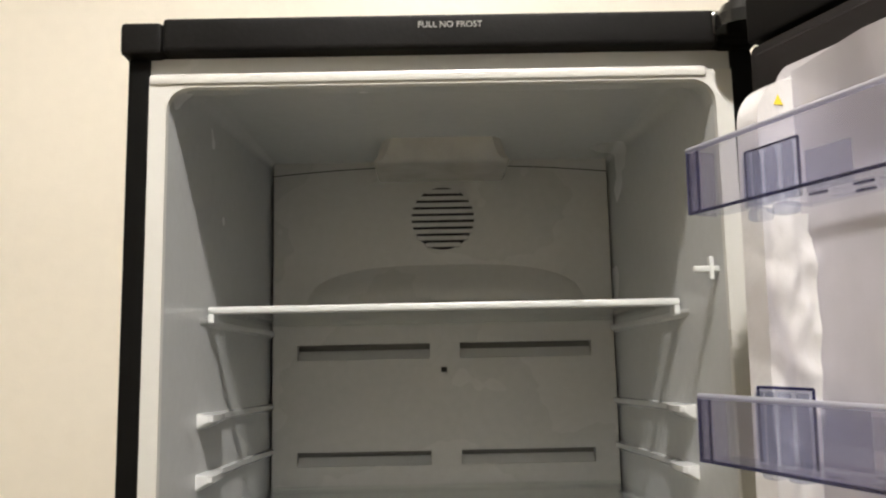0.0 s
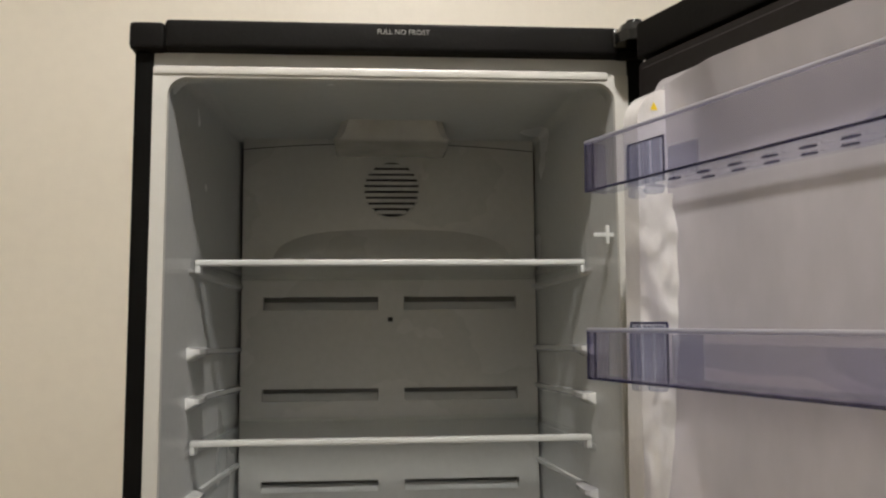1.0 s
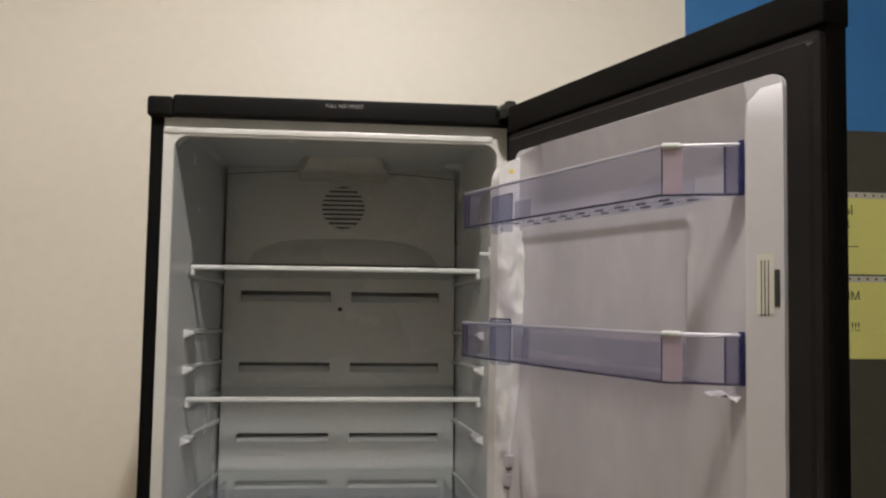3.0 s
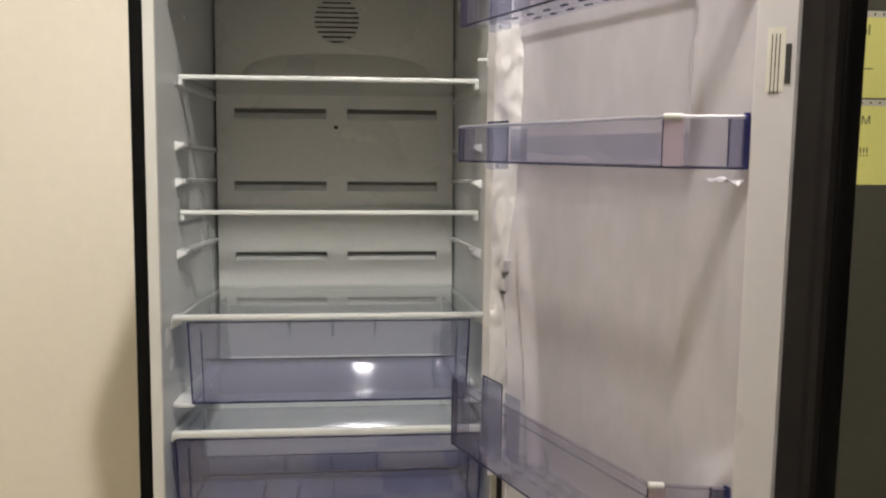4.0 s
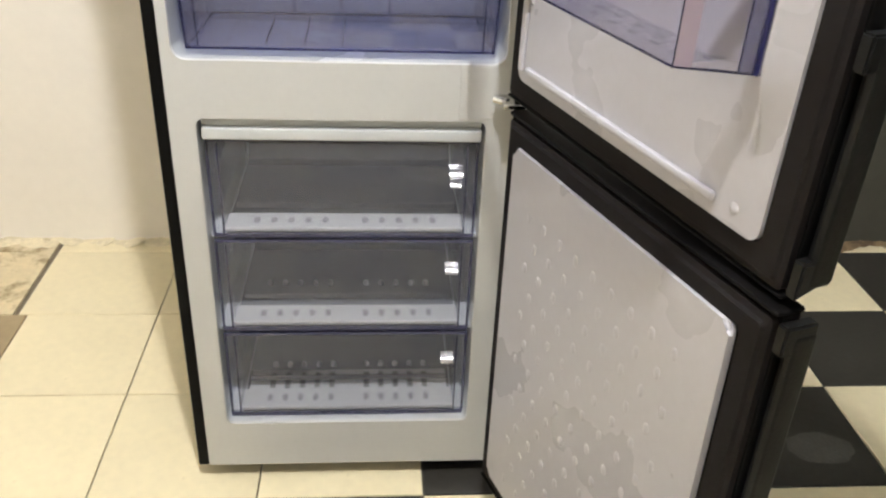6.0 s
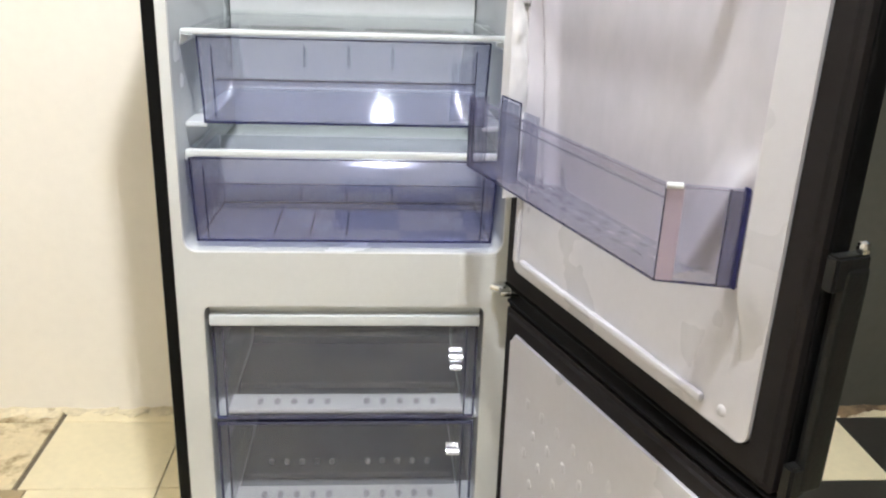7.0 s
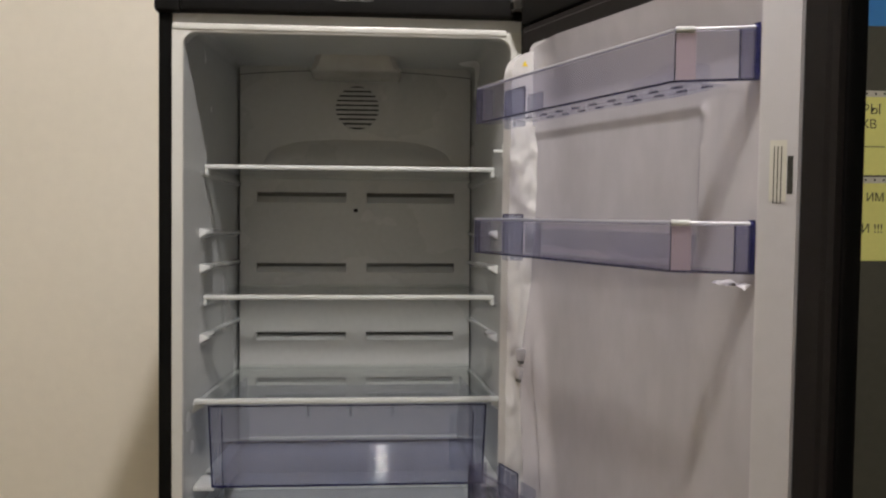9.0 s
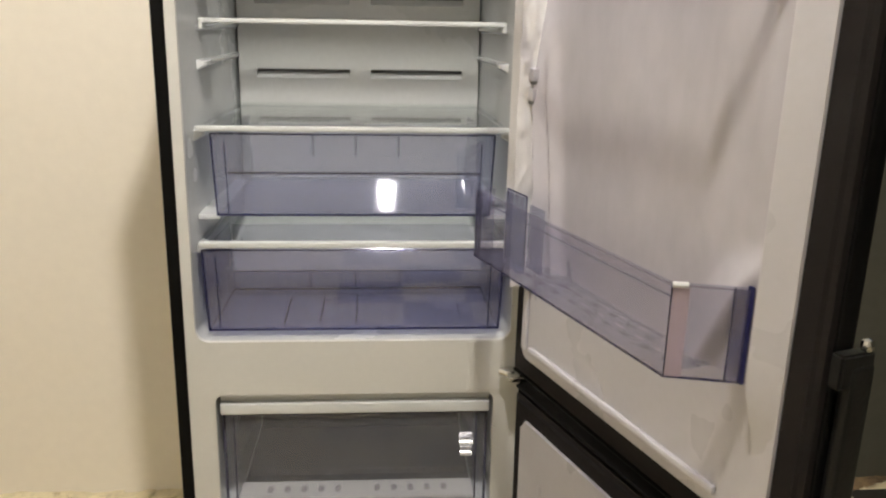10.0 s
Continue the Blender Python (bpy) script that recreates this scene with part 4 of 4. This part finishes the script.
        part("back_rib", boxes((x - 0.0028, x + 0.0028, d - 0.008, d - 0.003, za, zb)), BLUE_DEEP, ob, smooth=False)
    return ob


crisper(1.066, 1.200, 0.052, 0.375, 0.2295, "blue-tinted clear upper crisper drawer, empty", BLUE_DEEP, back=0.84, scoop=True)
crisper(0.8755, 1.014, 0.026, 0.245, 0.2475, "blue-tinted clear lower crisper drawer, empty", NAVY_CLEAR, back=0.27, taper=0.006)
part("drawer_rail", boxes((-0.257, -0.222, 0.06, 0.38, 1.057, 1.0655), r=0.002), LINER, fridge)
part("drawer_rail", boxes((0.222, 0.257, 0.06, 0.38, 1.057, 1.0655), r=0.002), LINER, fridge)
# raised step of the shell behind the lower crisper, sloping back towards its top
bm = bmesh.new()
extrude_profile(bm, [(0.4325, 0.8625), (0.256, 0.8625), (0.256, 0.906), (0.2575, 0.913), (0.2635, 0.924), (0.271, 0.9360), (0.280, 0.9488), (0.290, 0.9617), (0.301, 0.9742), (0.312, 0.983), (0.4325, 0.986)], lambda a, b, d: (d, a, b), -0.2525, 0.2525)
part("liner_step", bm, LEDGE, fridge, "raised glossy step at the back of the shell")


def freezer_drawer(z0, z1, rows_seen):
    ob = thing("freezer_drawer", "smoky clear freezer drawer with a white dented basket step, empty", "drawer", pose(0, 0.012, z0), "freezer drawers")
    h, hw, d = z1 - z0, 0.2255, 0.34
    bm = bmesh.new()
    # front leans slightly and curls inward at the ends
    prof = []
    for i in range(25):
        x = -hw + 2 * hw * i / 24
        k = max(0.0, (abs(x) - (hw - 0.02)) / 0.02)
        prof.append((x, 0.010 * k * k))
    rings = []
    for x, c in prof:
        rings.append([(x, c, 0.004), (x, c - 0.003, h * 0.55), (x, c, h), (x, c + 0.003, h), (x, c, h * 0.55), (x, c + 0.003, 0.004)])
    rows = [[bm.verts.new(p) for p in r] for r in rings]
    for r0, r1 in zip(rows, rows[1:]):
        for k in range(6):
            bm.faces.new((r0[k], r0[(k + 1) % 6], r1[(k + 1) % 6], r1[k]))
    bm.faces.new(rows[0]), bm.faces.new(rows[-1])
    part("front", bm, SMOKE_CLEAR, ob, "smoky clear front")
    bm = bmesh.new()
    for s in (-1, 1):
        box(bm, s * hw - 0.002, s * hw + 0.002, 0.006, 0.014, 0.0, h - 0.002, 0.001)
        box(bm, s * (hw - 0.018) - 0.0012, s * (hw - 0.018) + 0.0012, -0.002, 0.002, 0.006, h - 0.006)
    box(bm, -hw, hw, 0.001, 0.006, -0.001, 0.006, 0.001)
    box(bm, -hw, hw, 0.002, 0.007, h - 0.004, h, 0.001)
    part("edge_bead", bm, SMOKE_RIM, ob, "darker moulded edges")
    # basket: white front step with a row of oval dents, ridge, floor and rear wall
    part("front_step", boxes((-0.208, 0.208, 0.008, 0.066, 0.006, 0.016, 0.004)), WHITE_BASKET, ob, "white front step of the basket")
    # behind the step the basket is darkened: the drawer's inner shade as colour
    part("step_ridge", boxes((-0.2, 0.2, 0.100, 0.106, 0.006, 0.019, 0.0025)), BASKET_SHADE_GREY, ob, "moulded ridge")
    part("basket_floor", boxes((-0.206, 0.206, 0.066, d - 0.010, 0.0035, 0.0075)), BASKET_SHADE_GREY, ob, "floor darkened with the drawer's shade", smooth=False)
    if rows_seen > 2:
        part("slotted_floor", boxes((-0.2, 0.2, 0.068, 0.135, 0.0072, 0.0085)), WHITE_BASKET, ob, "white slotted floor", smooth=False)
    columns = [-0.155 + 0.03 * i for i in range(5)] + [0.035 + 0.03 * i for i in range(5)]
    # each dent is a low grey oval on the step, its shade painted
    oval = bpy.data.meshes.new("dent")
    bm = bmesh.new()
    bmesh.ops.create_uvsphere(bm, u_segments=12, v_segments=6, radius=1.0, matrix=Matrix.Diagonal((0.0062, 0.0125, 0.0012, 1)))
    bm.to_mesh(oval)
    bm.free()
    oval.materials.append(DENT_SHADE)
    peg = bpy.data.meshes.new("peg")
    bm = bmesh.new()
    bmesh.ops.create_uvsphere(bm, u_segments=12, v_segments=6, radius=1.0, matrix=Matrix.Diagonal((0.0060, 0.006, 0.0075, 1)))
    bm.to_mesh(peg)
    bm.free()
    peg.materials.append(WHITE_BASKET)
    # slots are dark bars laid on the floor, their depth painted as shade
    slot = bpy.data.meshes.new("slot")
    bm = boxes((-0.0055, 0.0055, -0.024, 0.024, -0.001, 0.0012))
    bm.to_mesh(slot)
    bm.free()
    slot.materials.append(RECESS_SHADE)
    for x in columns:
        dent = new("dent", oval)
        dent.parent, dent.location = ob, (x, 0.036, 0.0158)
        if rows_seen > 1:
            knob = new("peg", peg)
            knob.parent, knob.location = ob, (x, 0.150, 0.012)
        if rows_seen > 2:
            gap = new("slot", slot)
            gap.parent, gap.location = ob, (x, 0.100, 0.0088)
    for s in (-1, 1):
        part("basket_side", boxes(sorted_box(s * 0.208, s * 0.2105, 0.012, d - 0.008, 0.006, h * 0.75)), SMOKE_CLEAR, ob, smooth=False)
    bm = bmesh.new()
    ring = []
    for i in range(11):
        a = radians(90 * i / 10)
        ring.append((d - 0.012 - 0.04 * (1 - math.sin(a)), 0.0095 + 0.04 * (1 - math.cos(a))))
    loft(bm, [[(x, y, z) for y, z in ring] for x in (-0.205, 0.0, 0.205)], close_end=False, closed=False)
    part("rounded_foot", bm, BASKET_SHADE, ob)
    part("basket_back", boxes((-0.206, 0.206, d - 0.011, d - 0.008, 0.040, h * 0.7)), BASKET_SHADE, ob, "rear wall darkened with the drawer's shade", smooth=False)
    # rounded pads added in the corner of the front to show lamp glints, one above the other
    for za, zb, wide in ((h * 0.66, h * 0.66 + 0.016, 0.012), (h * 0.56, h * 0.56 + 0.012, 0.010))[:2 if rows_seen == 1 else 1]:
        bm = bmesh.new()
        zc, r = 0.5 * (za + zb), 0.036
        rings = []
        for i in range(9):
            x = wide * (i - 4) / 4
            arc = [(r * math.cos(radians(a)), r * math.sin(radians(a))) for a in range(36, 63, 2)]
            ym, zm = arc[len(arc) // 2]
            rings.append([(0.190 + x, -0.003 - (p - ym) - 0.06 * x, zc + q - zm) for p, q in arc] + [(0.190 + x, 0.009, zc + 0.010), (0.190 + x, 0.009, zc - 0.012)])
        rows = loft(bm, rings)
        bm.faces.new(rows[0][::-1])
        part("finger_pad", bm, POLISHED, ob, "added polished pad shaped to show the lamp's glint")
    return ob


freezer_drawer(0.547, 0.728, 1)
freezer_drawer(0.350, 0.539, 2)
freezer_drawer(0.149, 0.342, 3)
for z in (0.542, 0.345, 0.1455):
    for s in (-1, 1):
        part("drawer_rail", boxes(sorted_box(s * 0.205, s * 0.2335, 0.03, 0.37, z - 0.004, z + 0.0048)), LINER, fridge)

# ---- notices on the wall ----
for z0, z1, lines in ((1.663, 1.905, (("РЫ", 1.455, 1.838, 0.040), ("КВ", 1.449, 1.797, 0.036))), (1.417, 1.658, (("ИМ", 1.470, 1.588, 0.034), ("И !!!", 1.462, 1.498, 0.036)))):
    note = thing("wall_notice", "yellow paper notice in a clear punched sleeve on the dark wall", "notice", pose(0, Y1 - 0.008, 0), "wall notices")
    part("sheet", boxes((1.345, 1.645, -0.0016, -0.0004, z0, z1 - 0.018)), PAPER, note, smooth=False)
    strip = part("sleeve_strip", boxes((1.345, 1.645, -0.0018, -0.0004, z1 - 0.018, z1)), SLEEVE, note, "pale punched edge of the sleeve", smooth=False)
    bm = bmesh.new()
    for i in range(11):
        x = 1.36 + 0.027 * i
        cylinder(bm, (x, -0.0022, z1 - 0.009), (x, -0.0018, z1 - 0.009), 0.0035, 8)
    tagged(part("punched_holes", bm, INK, strip), kind="stuff")
    for text, x, z, size in lines:
        writing("lettering", text, size, pose(x, -0.0020, z), INK, note, 0.0002)
    if z0 > 1.5:
        part("printed_rule", boxes((1.38, 1.497, -0.0021, -0.0016, 1.743, 1.7455)), INK, note, smooth=False)

# ---- floor tiles ----
STEP, GX, GY = 0.33, -0.51, 0.60
kinds = {}
for i in range(-6, 11):
    for j in range(-14, 2):
        xa, xb = max(GX + i * STEP, X0), min(GX + (i + 1) * STEP, X1)
        ya, yb = max(GY + j * STEP, Y0), min(GY + (j + 1) * STEP, Y1)
        if xb - xa < 0.03 or yb - ya < 0.03:
            continue
        if i >= 1:
            key = TILE_CREAM if (i - j) % 2 else TILE_BLACK
        else:
            key = TILE_BROWN if i <= -2 and j <= -1 else TILE_CREAM
        if i == -2 and j >= 0:
            xb -= 0.036  # an open joint
            key = TILE_STAINED
        if i == -1 and j >= 0:
            xa -= 0.024
        size = (round(xb - xa, 3), round(yb - ya, 3), key.name)
        if size not in kinds:
            me = bpy.data.meshes.new("tile")
            bm = boxes((-(xb - xa) / 2 + 0.0015, (xb - xa) / 2 - 0.0015, -(yb - ya) / 2 + 0.0015, (yb - ya) / 2 - 0.0015, -0.008, 0.0))
            top = [e for e in bm.edges if e.verts[0].co.z > -0.001 and e.verts[1].co.z > -0.001]
            bmesh.ops.bevel(bm, geom=top, offset=0.0015, segments=1, affect="EDGES")
            bmesh.ops.recalc_face_normals(bm, faces=bm.faces[:])
            bm.to_mesh(me)
            bm.free()
            me.materials.append(key)
            kinds[size] = me
        tile = new("tile", kinds[size])
        tile.parent = floor
        tile.location = ((xa + xb) / 2, (ya + yb) / 2, 0)

# pale dried spill on a black tile beside the doors
bm = bmesh.new()
ring = []
for i in range(36):
    a = radians(10 * i)
    r = 1 + 0.16 * noise.noise(Vector((2 * math.cos(a), 2 * math.sin(a), 3)))
    ring.append((0.075 * r * math.cos(a), 0.05 * r * math.sin(a)))
loft(bm, [[(x * k, y * k, z) for x, y in ring] for k, z in ((1.0, 0.0002), (0.97, 0.0006), (0.6, 0.0007))])
spill = part("stain", bm, SPILL, floor, "pale dried spill")
spill.location = (1.03, 0.055, 0.0)
